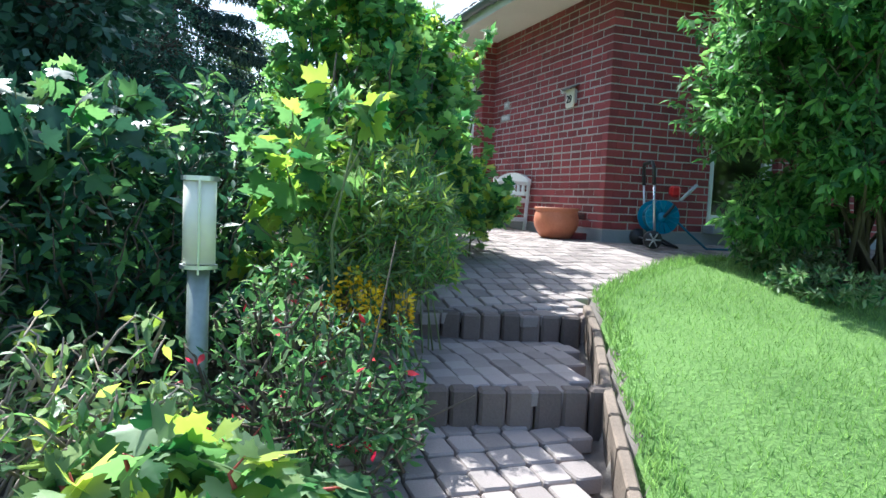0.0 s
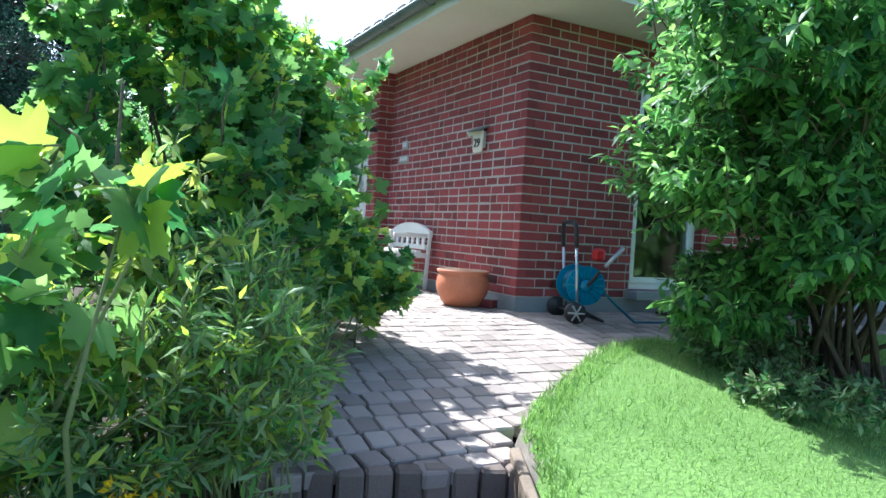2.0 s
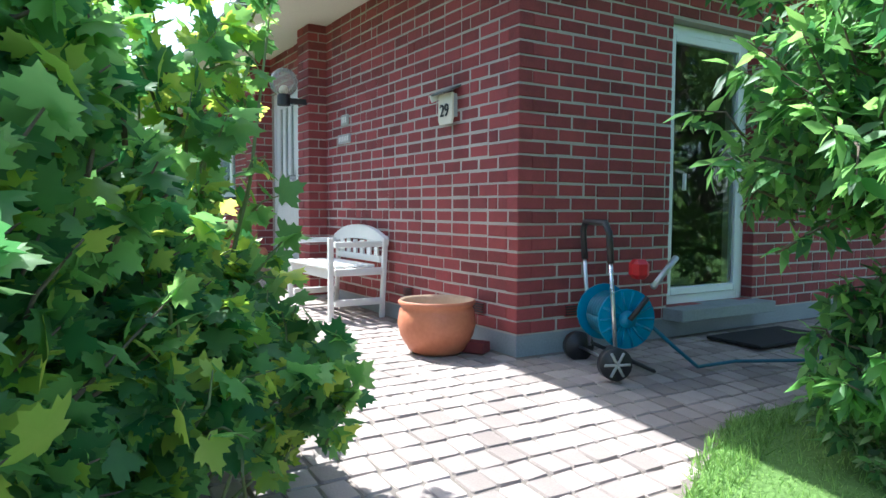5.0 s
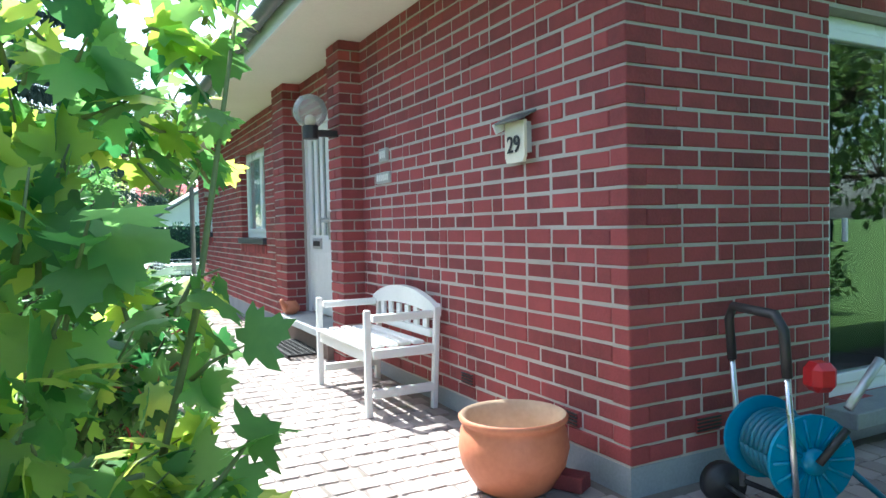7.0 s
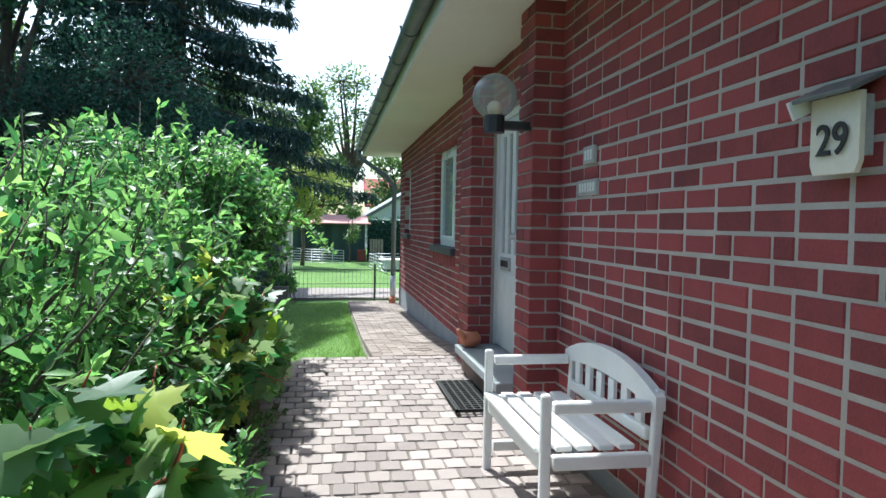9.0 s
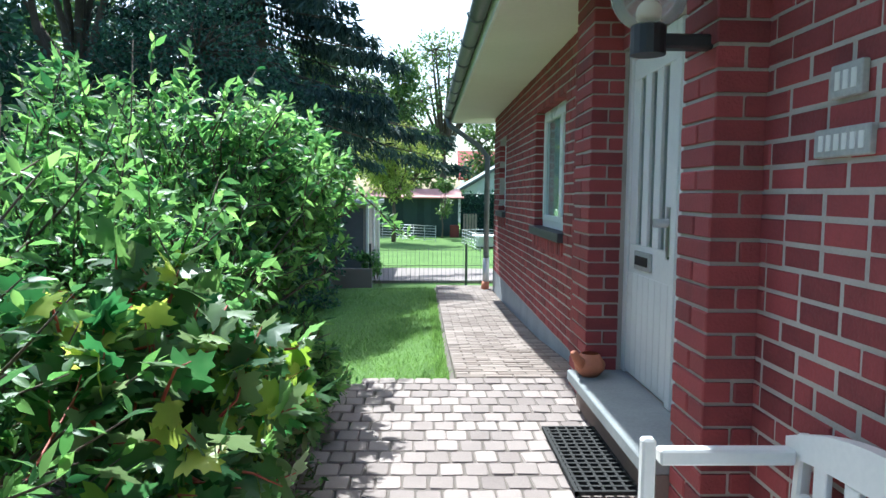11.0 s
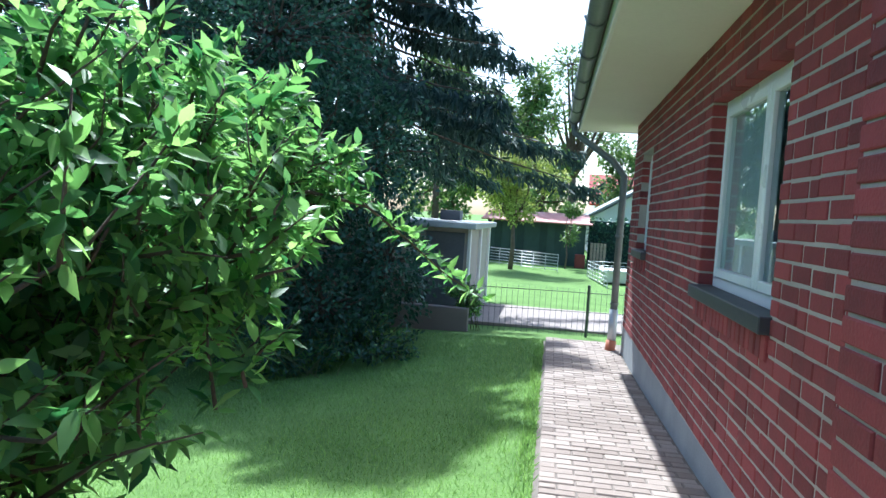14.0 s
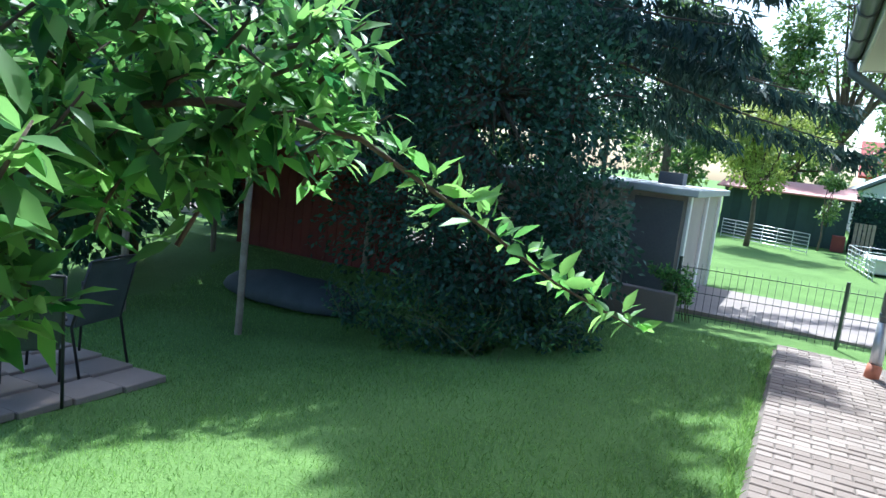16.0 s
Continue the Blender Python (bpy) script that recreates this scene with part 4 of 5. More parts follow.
def shrub(name, label, at, stems, clumps, leaf, size, mats, per, seed, stem_r=0.012, stem_mat=None, droop=0.2, category="shrub", upright=0.6, keep=None):
    """Stems from the base to many twig ends inside the clumps, leaves along the twigs. clumps: centre and radii."""
    rng = np.random.default_rng(seed)
    base = Vector(at)
    t = thing(name, at, label, category)
    lines, pos, out = [], [], []
    for (cx, cy, cz, rx, ry, rz), count in clumps:
        centre = np.array((cx, cy, cz))
        for k in range(count):
            v = rng.normal(0, 1, 3)
            v /= np.linalg.norm(v)
            if v[2] < -0.5:
                v[2] *= 0.4
            rad = rng.uniform(0.62, 1.08)
            end = centre + v * rad * np.array((rx, ry, rz))
            if keep is not None and not keep(end):
                continue
            length = rng.uniform(0.25, 0.55) * min(rx, rz)
            dirn = v * 0.7 + np.array((0, 0, 0.45)) + rng.normal(0, 0.25, 3)
            dirn /= np.linalg.norm(dirn)
            start = end - dirn * length
            lines.append(([tuple(start), tuple((start + end) / 2 + rng.normal(0, 0.02, 3)), tuple(end)], [0.006, 0.004, 0.0018]))
            m = int(per * rng.uniform(0.7, 1.3))
            for j in range(m):
                u = (j + rng.uniform(0, 1)) / m
                p = start + (end - start) * u
                side = rng.normal(0, 1, 3)
                side /= np.linalg.norm(side)
                pos.append(p + side * 0.01)
                out.append(dirn * 0.55 + side * 0.75)
    for k in range(stems):
        (cx, cy, cz, rx, ry, rz), _ = clumps[k % len(clumps)]
        tip = Vector((cx, cy, cz)) + Vector(rng.normal(0, 0.45, 3)) * min(rx, rz)
        foot = base + Vector((rng.normal(0, 0.12), rng.normal(0, 0.12), -0.04))
        mid = foot.lerp(tip, 0.5) + Vector((rng.normal(0, 0.08), rng.normal(0, 0.08), 0.12))
        lines.append(([tuple(foot), tuple(mid), tuple(tip)], [stem_r, stem_r * 0.75, stem_r * 0.35]))
    tubes("branchwork", lines, stem_mat or M_STEM, t, 5)
    pos, out = np.array(pos), np.array(out)
    pick = rng.uniform(0, 1, len(pos))
    lo = 0.0
    for mat, share in mats:
        sel = (pick >= lo) & (pick < lo + share)
        lo += share
        if sel.sum() > 3:
            leaf_cloud("foliage", pos[sel], out[sel], size, leaf, mat, t, droop, upright)
    return t


def bed_at(x, y):
    return (x, y, ground_z(x, y))


def off_path(p):
    """True where a twig stays clear of the walking line."""
    line = lerp(p[1], [(-1, -0.3), (0, 0.0), (1.1, 0.5), (2.3, 1.1), (3.5, 1.66), (4.6, 2.2), (5.2, 2.5), (7.0, 2.73), (9, 2.85), (10.8, 2.95), (20, 3.2)])
    return p[0] < line - 0.28


# right of the steps: one big round shrub
shrub("garden_shrub", "big leafy green shrub with many bare stems on the lawn", (4.75, 3.85, 0.88), 40,
      [((4.5, 3.65, 2.75, 1.3, 1.2, 1.2), 540), ((3.9, 3.85, 2.2, 0.72, 0.8, 0.72), 300), ((5.5, 3.5, 2.6, 1.2, 1.2, 1.4), 280), ((3.55, 3.4, 2.75, 0.55, 0.6, 0.65), 190), ((4.1, 3.3, 1.75, 0.55, 0.5, 0.45), 150), ((5.4, 3.1, 1.6, 0.9, 0.8, 0.6), 150), ((4.0, 3.95, 1.35, 0.4, 0.4, 0.35), 110)],
      LANCE, (0.05, 0.11), [(M_BRIGHT, 0.45), (M_SHRUB, 0.55)], 30, 11, 0.02, M_BARK, 0.6)
shrub("low_shrub", "low pale-leaved undergrowth at the foot of the shrub", (4.2, 3.7, 0.88), 8,
      [((4.25, 4.05, 1.08, 0.45, 0.4, 0.22), 120), ((3.9, 3.3, 0.92, 0.4, 0.5, 0.14), 110), ((4.7, 4.35, 1.1, 0.5, 0.3, 0.25), 90)], LANCE, (0.035, 0.07), [(M_GREY, 0.65), (M_SHRUB, 0.35)], 13, 12, 0.005)

# left bed, from the steps onward
shrub("maple_seedling", "young maple with broad pale green leaves by the steps", bed_at(-0.2, 1.3), 8,
      [((-0.08, 1.45, 0.72, 0.34, 0.26, 0.14), 34), ((-0.3, 1.6, 0.66, 0.3, 0.26, 0.16), 24), ((0.15, 1.6, 0.66, 0.2, 0.2, 0.14), 14)], MAPLE, (0.06, 0.115), [(M_MAPLE, 0.45), (M_GREY, 0.35), (M_MAPLEY, 0.2)], 7, 21, 0.006, M_REDSTEM, 0.4, keep=off_path)
shrub("flowering_shrub", "small-leaved shrub dotted with red flowers", bed_at(0.35, 2.0), 14,
      [((0.3, 2.05, 0.72, 0.38, 0.4, 0.36), 150), ((0.62, 2.25, 0.68, 0.26, 0.4, 0.3), 90), ((0.25, 2.3, 0.98, 0.14, 0.14, 0.26), 40)], LANCE, (0.025, 0.05), [(M_SHRUB, 0.7), (M_GREY, 0.28), (M_REDFL, 0.02)], 16, 22, 0.006, M_BARK, keep=off_path)
shrub("bramble", "tangled dry twigs and pale leaves in the bed", bed_at(-0.6, 1.7), 40,
      [((-0.62, 1.75, 0.7, 0.5, 0.5, 0.42), 130), ((-0.9, 2.3, 0.95, 0.5, 0.5, 0.5), 110), ((-0.25, 2.0, 0.75, 0.35, 0.4, 0.3), 90)], LANCE, (0.03, 0.065), [(M_GREY, 0.5), (M_MAPLEY, 0.2), (M_SHRUB, 0.3)], 11, 23, 0.007, M_TWIG)
shrub("dark_shrub", "shaded leafy shrub filling the planting bed", bed_at(-0.5, 3.2), 14,
      [((-0.35, 3.1, 1.0, 0.6, 0.5, 0.6), 260), ((-1.1, 3.2, 1.15, 0.7, 0.6, 0.75), 260), ((0.05, 3.6, 1.2, 0.5, 0.5, 0.7), 200), ((-1.7, 2.6, 1.0, 0.6, 0.6, 0.6), 150)], LANCE, (0.05, 0.1), [(M_SHRUB, 0.45), (M_DARK, 0.55)], 18, 32, 0.01, M_BARK, keep=off_path)
shrub("maple_bush", "shaded maple growth with broad leaves", bed_at(-1.0, 2.9), 8,
      [((-0.75, 2.9, 1.5, 0.5, 0.4, 0.35), 70), ((-0.45, 3.3, 1.55, 0.4, 0.4, 0.3), 50)], MAPLE, (0.07, 0.13), [(M_MAPLE, 0.35), (M_DARK, 0.65)], 5, 33, 0.008, M_STEM, 0.35)
for k, (x, y, h) in enumerate(((0.5, 2.6, 1.02), (0.58, 2.75, 1.06), (0.72, 2.78, 1.04), (0.8, 2.66, 0.98), (0.42, 2.72, 0.96), (0.66, 2.6, 1.0))):
    t = thing("loosestrife", bed_at(x, y), "tall stem with whorls of yellow flowers", "flower", "yellow flowers in the bed")
    z0 = ground_z(x, y)
    lean = Vector((0.03 * math.sin(k * 2.1), 0.03 * math.cos(k * 1.7), 0))
    top = Vector((x, y, h)) + lean
    tubes("stem", [([(x, y, z0 - 0.02), tuple(Vector((x, y, (z0 + h) / 2)) + lean * 0.3), tuple(top)], [0.005, 0.004, 0.002])], M_STEM, t, 5)
    rng = np.random.default_rng(40 + k)
    pos = np.array([(x + lean.x * u, y + lean.y * u, z0 + (h - z0) * u) for u in rng.uniform(0.55, 1.0, 130)])
    side = rng.normal(0, 1, (130, 3)) * np.array((1, 1, 0.4))
    side /= np.linalg.norm(side, axis=1)[:, None]
    leaf_cloud("blossom", pos + side * 0.022, side, (0.018, 0.032), DIAMOND, M_YELLOW, t, 0.0)
    pos = np.array([(x + lean.x * u, y + lean.y * u, z0 + (h - z0) * u) for u in rng.uniform(0.15, 0.8, 60)])
    leaf_cloud("foliage", pos, side[:60], (0.05, 0.09), NARROW, M_SHRUB, t, 0.1)
shrub("young_maple", "tall young maple with yellowish top leaves", bed_at(0.5, 2.95), 4,
      [((0.54, 2.62, 1.72, 0.13, 0.13, 0.12), 9), ((0.4, 2.95, 1.42, 0.26, 0.26, 0.3), 26), ((0.4, 2.98, 1.05, 0.3, 0.26, 0.28), 26)], MAPLE, (0.07, 0.13), [(M_MAPLE, 0.7), (M_MAPLEY, 0.3)], 4, 24, 0.009, M_STEM, 0.35, category="young tree", keep=off_path)
shrub("dogwood_shoots", "slender shoots with yellow-green oval leaves", bed_at(0.75, 3.0), 7,
      [((0.72, 3.15, 1.6, 0.16, 0.2, 0.26), 30), ((0.6, 3.0, 1.3, 0.2, 0.2, 0.3), 26), ((1.2, 3.5, 1.05, 0.2, 0.25, 0.22), 26)], LANCE, (0.045, 0.08), [(M_MAPLEY, 0.3), (M_YGREEN, 0.35), (M_BRIGHT, 0.35)], 7, 36, 0.006, M_STEM, 0.45, keep=off_path)
shrub("maple_bush", "bushy maple growth with bright upper leaves", bed_at(0.85, 3.9), 14,
      [((0.85, 3.95, 1.75, 0.6, 0.6, 0.75), 230), ((1.2, 4.35, 1.6, 0.5, 0.5, 0.7), 170), ((1.25, 4.4, 2.2, 0.4, 0.45, 0.45), 130), ((1.5, 4.75, 1.55, 0.36, 0.36, 0.5), 150), ((0.75, 4.1, 2.5, 0.5, 0.5, 0.4), 110)], MAPLE, (0.04, 0.085), [(M_MAPLE, 0.62), (M_MAPLEY, 0.16), (M_BRIGHT, 0.22)], 16, 25, 0.012, M_BARK, 0.3, keep=off_path)
shrub("willowherb", "feathery grey-green perennials beside the path", bed_at(0.95, 3.3), 16,
      [((0.9, 3.1, 1.15, 0.26, 0.34, 0.42), 190), ((0.6, 2.95, 1.15, 0.3, 0.25, 0.42), 120), ((1.2, 3.75, 1.2, 0.25, 0.3, 0.36), 100), ((0.95, 3.4, 1.45, 0.2, 0.3, 0.25), 60)], NARROW, (0.05, 0.085), [(M_GREY, 0.5), (M_BRIGHT, 0.3), (M_MAPLEY, 0.2)], 18, 26, 0.005, M_STEM, 0.0, keep=off_path)
shrub("maple_sapling", "slender maple saplings with large sunlit leaves", bed_at(1.75, 5.3), 8,
      [((1.9, 5.5, 2.5, 0.42, 0.5, 0.5), 50), ((1.75, 5.3, 1.8, 0.45, 0.5, 0.5), 90), ((1.9, 5.4, 1.3, 0.35, 0.45, 0.3), 55), ((1.3, 5.2, 2.1, 0.5, 0.5, 0.8), 70)], MAPLE, (0.055, 0.12), [(M_MAPLE, 0.5), (M_MAPLEY, 0.3), (M_BRIGHT, 0.2)], 7, 27, 0.01, M_STEM, 0.35, category="young tree", keep=off_path)
shrub("maple_sapling", "low maple shoots leaning over the path edge", bed_at(1.6, 4.95), 7,
      [((1.98, 4.9, 1.32, 0.34, 0.34, 0.32), 90), ((1.6, 4.6, 1.4, 0.36, 0.36, 0.4), 90)], MAPLE, (0.05, 0.095), [(M_MAPLE, 0.6), (M_MAPLEY, 0.2), (M_BRIGHT, 0.2)], 9, 35, 0.007, M_STEM, 0.35, category="young tree", keep=lambda p: p[2] < 1.72)
shrub("hedge_shrub", "dense leafy shrub bordering the paved terrace", bed_at(1.3, 7.0), 16,
      [((1.35, 6.9, 1.75, 0.85, 0.9, 0.85), 420), ((1.3, 7.9, 1.8, 0.9, 0.8, 0.9), 380), ((1.9, 7.4, 1.3, 0.4, 0.9, 0.35), 160)], LANCE, (0.035, 0.075), [(M_SHRUB, 0.66), (M_BRIGHT, 0.34)], 28, 28, 0.014, M_BARK, keep=off_path)
shrub("maple_seedling", "broad-leaved maple shoots at the terrace edge", bed_at(2.05, 6.75), 7,
      [((2.08, 6.5, 1.7, 0.26, 0.4, 0.3), 50), ((1.95, 8.7, 1.6, 0.36, 0.45, 0.42), 110), ((1.92, 9.4, 1.55, 0.36, 0.4, 0.4), 100), ((1.75, 8.9, 1.95, 0.3, 0.4, 0.25), 46)], MAPLE, (0.065, 0.125), [(M_MAPLE, 0.55), (M_MAPLEY, 0.14), (M_GREY, 0.31)], 7, 29, 0.006, M_REDSTEM, 0.35, keep=off_path)
shrub("hedge_shrub", "tall bright green shrub at the end of the terrace", bed_at(1.3, 10.2), 22,
      [((1.25, 9.3, 1.8, 0.9, 0.8, 0.95), 380), ((1.25, 10.4, 2.05, 0.95, 0.9, 1.05), 560), ((1.75, 10.9, 2.25, 0.5, 0.6, 0.6), 260), ((1.65, 11.75, 2.5, 0.55, 0.5, 0.5), 170), ((1.95, 10.2, 1.35, 0.32, 0.7, 0.35), 120)], LANCE, (0.04, 0.088), [(M_SHRUB, 0.56), (M_BRIGHT, 0.44)], 28, 30, 0.008, M_BARK, 0.25, keep=off_path)
shrub("low_shrub", "low green shoots along the terrace edge", bed_at(2.1, 9.6), 10,
      [((2.12, 7.6, 1.12, 0.16, 0.9, 0.16), 60), ((2.12, 9.5, 1.12, 0.16, 0.9, 0.16), 70), ((2.0, 11.05, 1.15, 0.3, 0.25, 0.2), 60)], LANCE, (0.025, 0.05), [(M_SHRUB, 0.7), (M_GREY, 0.3)], 8, 31, 0.004, keep=off_path)

shrub("low_shrub", "dark ferny undergrowth below the evergreen", bed_at(0.3, 16.8), 8,
      [((-0.6, 17.0, 0.55, 1.2, 0.4, 0.5), 150), ((0.7, 17.4, 0.75, 0.7, 0.6, 0.4), 120)], LANCE, (0.05, 0.1), [(M_DARK, 0.7), (M_SHRUB, 0.3)], 12, 34, 0.006)
# the long branch that reaches over the lawn
br = thing("branch", (1.7, 11.0, 2.4), "long thin leafy branch arching over the lawn", "branch")
line = [(1.75, 11.4, 2.35), (2.0, 11.65, 2.42), (2.17, 11.85, 2.38), (2.3, 12.1, 2.24), (2.43, 12.38, 2.08), (2.58, 12.66, 1.95)]
tubes("twig", [(line, [0.008, 0.007, 0.006, 0.005, 0.004, 0.002])], M_BARK, br, 6)
rng = np.random.default_rng(77)
pos, out = [], []
for k in range(15):
    u = 0.25 + 0.75 * k / 14
    i = min(int(u * 5), 4)
    p = np.array(line[i]) + (np.array(line[i + 1]) - np.array(line[i])) * (u * 5 - i)
    for j in range(10):
        d = rng.normal(0, 1, 3)
        d[2] = abs(d[2])
        d /= np.linalg.norm(d)
        pos.append(p + d * 0.03)
        out.append(d)
leaf_cloud("foliage", pos, out, (0.04, 0.085), LANCE, M_BRIGHT, br)


# ---- trees ----
def spruce(x, y, height, radius, z_low, seed):
    rng = np.random.default_rng(seed)
    t = thing("spruce_tree", (x, y, ground_z(x, y)), "tall dark spruce with drooping branches", "tree")
    z0 = ground_z(x, y)
    tubes("trunk", [([(x, y, z0 - 0.1), (x, y, z0 + height * 0.5), (x, y, z0 + height)], [0.24, 0.16, 0.02])], M_BARK, t, 10)
    lines, pos, out = [], [], []
    levels = int((height - z_low) / 0.42)
    for i in range(levels):
        z = z0 + z_low + i * 0.42
        reach = radius * (1 - i / levels) ** 0.75 * rng.uniform(0.85, 1.1)
        for k in range(8):
            w = rng.uniform(0, 2 * math.pi)
            r = reach * rng.uniform(0.75, 1.1)
            pts = [np.array((x + math.cos(w) * r * u, y + math.sin(w) * r * u, z - 0.42 * r * u * (1 - 0.35 * u))) for u in (0.03, 0.3, 0.6, 0.85, 1.0)]
            lines.append(([tuple(p) for p in pts], [0.035, 0.026, 0.017, 0.01, 0.004]))
            m = int(150 * r)
            for j in range(m):
                u = rng.uniform(0.15, 1.0) ** 0.8
                q = u * 4
                a = min(int(np.searchsorted((0.03, 0.3, 0.6, 0.85, 1.0), u)), 4)
                p = pts[max(a - 1, 0)] + (pts[a] - pts[max(a - 1, 0)]) * rng.uniform(0, 1)
                s = rng.choice((-1, 1))
                side = np.array((-math.sin(w) * s, math.cos(w) * s, 0))
                off = rng.uniform(0, 0.4) * (1.1 - u)
                pos.append(p + side * off + np.array((0, 0, -rng.uniform(0, 0.25))))
                out.append(np.array((math.cos(w), math.sin(w), 0)) * 0.4 + side * 0.3 + np.array((0, 0, -0.75)))
    tubes("branchwork", lines, M_BARK, t, 5)
    leaf_cloud("needle_foliage", pos, out, (0.14, 0.32), NARROW, M_NEEDLE, t, 0.3, 0.1)


spruce(-1.0, 22.3, 14.0, 4.3, 4.0, 51)


def tree(x, y, height, clumps, leaf_mat, leaf, trunk_r, seed, label, per=14, name="tree", bark=None):
    rng = np.random.default_rng(seed)
    z0 = ground_z(max(min(x, 40), -30), min(y, 60))
    t = thing(name, (x, y, z0), label, "tree")
    lines = []
    fork = np.array((x, y, z0 + height * 0.38))
    lines.append(([(x, y, z0 - 0.2), (x + 0.05, y, z0 + height * 0.2), tuple(fork)], [trunk_r, trunk_r * 0.8, trunk_r * 0.65]))
    pos, out = [], []
    for (dx, dy, dz, rx, ry, rz), count in clumps:
        c = np.array((x + dx, y + dy, z0 + dz))
        lines.append(([tuple(fork), tuple((fork + c) / 2 + rng.normal(0, 0.12, 3)), tuple(c)], [trunk_r * 0.5, trunk_r * 0.33, trunk_r * 0.12]))
        for k in range(count):
            v = rng.normal(0, 1, 3)
            v /= np.linalg.norm(v)
            e = c + v * np.array((rx, ry, rz)) * rng.uniform(0.5, 1.1)
            if k % 4 == 0:
                lines.append(([tuple(c), tuple((c + e) / 2 + rng.normal(0, 0.08, 3)), tuple(e)], [trunk_r * 0.12, trunk_r * 0.07, trunk_r * 0.03]))
            for j in range(per):
                pos.append(e + rng.normal(0, 1, 3) * 0.17 * min(rx, rz))
                out.append(v + rng.normal(0, 0.3, 3))
    tubes("trunk", lines, bark or M_BARK, t, 6)
    leaf_cloud("crown", pos, out, leaf, DIAMOND, leaf_mat, t)
    return t


def crown(height, radius, n, seed, low=0.4, count=60):
    rng = np.random.default_rng(seed)
    out = []
    for k in range(n):
        u = rng.uniform(0, 1)
        w = rng.uniform(0, 2 * math.pi)
        r = radius * math.sqrt(max(0.05, 1 - (2 * u - 1) ** 2)) * rng.uniform(0.2, 0.85)
        s = radius * rng.uniform(0.28, 0.42)
        out.append(((r * math.cos(w), r * math.sin(w), height * (low + (0.95 - low) * u), s, s, s * 0.85), count))
    return out


# dark evergreen mass behind the lawn
tree(-0.9, 18.2, 5.8, [((0.0, 0, 1.1, 1.5, 1.3, 1.1), 230), ((0.4, 0.1, 2.6, 1.5, 1.3, 1.2), 260), ((-0.9, 0, 3.2, 1.4, 1.2, 1.1), 230), ((1.0, -0.6, 0.6, 0.8, 0.7, 0.6), 90), ((1.3, 0.4, 2.6, 0.7, 0.7, 0.9), 110), ((-0.2, 0.2, 4.2, 1.4, 1.2, 1.0), 230), ((1.7, -0.2, 1.2, 0.6, 0.6, 0.8), 100)],
     M_DARK, (0.05, 0.1), 0.2, 61, "dense dark evergreen tree reaching the ground", 28, "evergreen_tree")
tree(-3.6, 19.5, 8.5, crown(8.5, 2.4, 12, 62, 0.25), M_DARK, (0.1, 0.2), 0.22, 62, "dark broad tree behind the garden shelter", 14)
tree(-5.2, 15.5, 8.0, crown(8.0, 2.4, 12, 63, 0.15), M_DARK, (0.1, 0.2), 0.22, 63, "dark broad tree at the garden edge", 14)
tree(-2.6, 8.6, 6.5, crown(6.5, 1.9, 14, 64, 0.08, 70), M_DARK, (0.09, 0.17), 0.16, 64, "dark conifer-like tree behind the planting bed", 16)
tree(-1.4, 6.6, 4.0, crown(4.0, 1.5, 12, 65, 0.1, 70), M_DARK, (0.07, 0.14), 0.12, 65, "dark dense tree behind the planting bed", 16)
tree(-3.2, 5.2, 6.5, crown(6.5, 1.8, 14, 66, 0.06, 70), M_DARK, (0.09, 0.17), 0.16, 66, "dark tall tree beside the steps", 16)
tree(-2.0, 3.6, 2.6, crown(2.6, 1.0, 9, 67, 0.1, 60), M_DARK, (0.06, 0.12), 0.08, 67, "dark bush in the shade of the bed", 14)
tree(-6.5, 20.5, 5.5, crown(5.5, 2.3, 12, 92, 0.05), M_DARK, (0.1, 0.2), 0.2, 92, "dark low-branched tree behind the shelter", 14)
tree(-6.0, 17.6, 5.0, crown(5.0, 2.0, 12, 93, 0.05), M_DARK, (0.1, 0.2), 0.2, 93, "dark low-branched tree at the lawn edge", 14)
tree(-4.0, 21.6, 5.5, crown(5.5, 2.0, 12, 94, 0.05), M_DARK, (0.1, 0.2), 0.2, 94, "dark low-branched tree beside the shed", 14)
# trees behind the walker, mirrored in the panes
tree(11.0, 1.0, 7.0, crown(7.5, 2.6, 12, 96, 0.12), M_FARLEAF, (0.12, 0.24), 0.2, 96, "leafy garden tree opposite the terrace window", 12)
tree(15.5, -1.5, 8.0, crown(7.0, 2.6, 12, 97, 0.12), M_FARLEAF, (0.12, 0.24), 0.2, 97, "leafy garden tree across the lawn", 12)
# farther trees
tree(3.8, 47, 11.0, crown(11.0, 3.2, 12, 71, 0.5, 40), M_FARLEAF, (0.12, 0.26), 0.3, 71, "tall open tree with visible limbs beyond the houses", 9)
tree(1.0, 44, 9.5, crown(9.5, 2.6, 12, 72, 0.3, 60), M_FARLEAF, (0.15, 0.3), 0.25, 72, "rounded green tree beyond the lawn", 10)
tree(-2.8, 42, 9.5, crown(9.5, 2.8, 12, 73, 0.25, 60), M_FARLEAF, (0.15, 0.3), 0.25, 73, "broad green tree beyond the lawn", 10)
tree(1.5, 34, 4.2, crown(4.2, 1.9, 10, 74, 0.45, 70), M_YGREEN, (0.07, 0.16), 0.1, 74, "yellow-green airy tree beside the field shed", 12)
tree(3.5, 36.5, 2.6, crown(2.6, 0.7, 6, 75, 0.45, 30), M_FARLEAF, (0.06, 0.12), 0.04, 75, "young fruit tree before the green shed", 10)
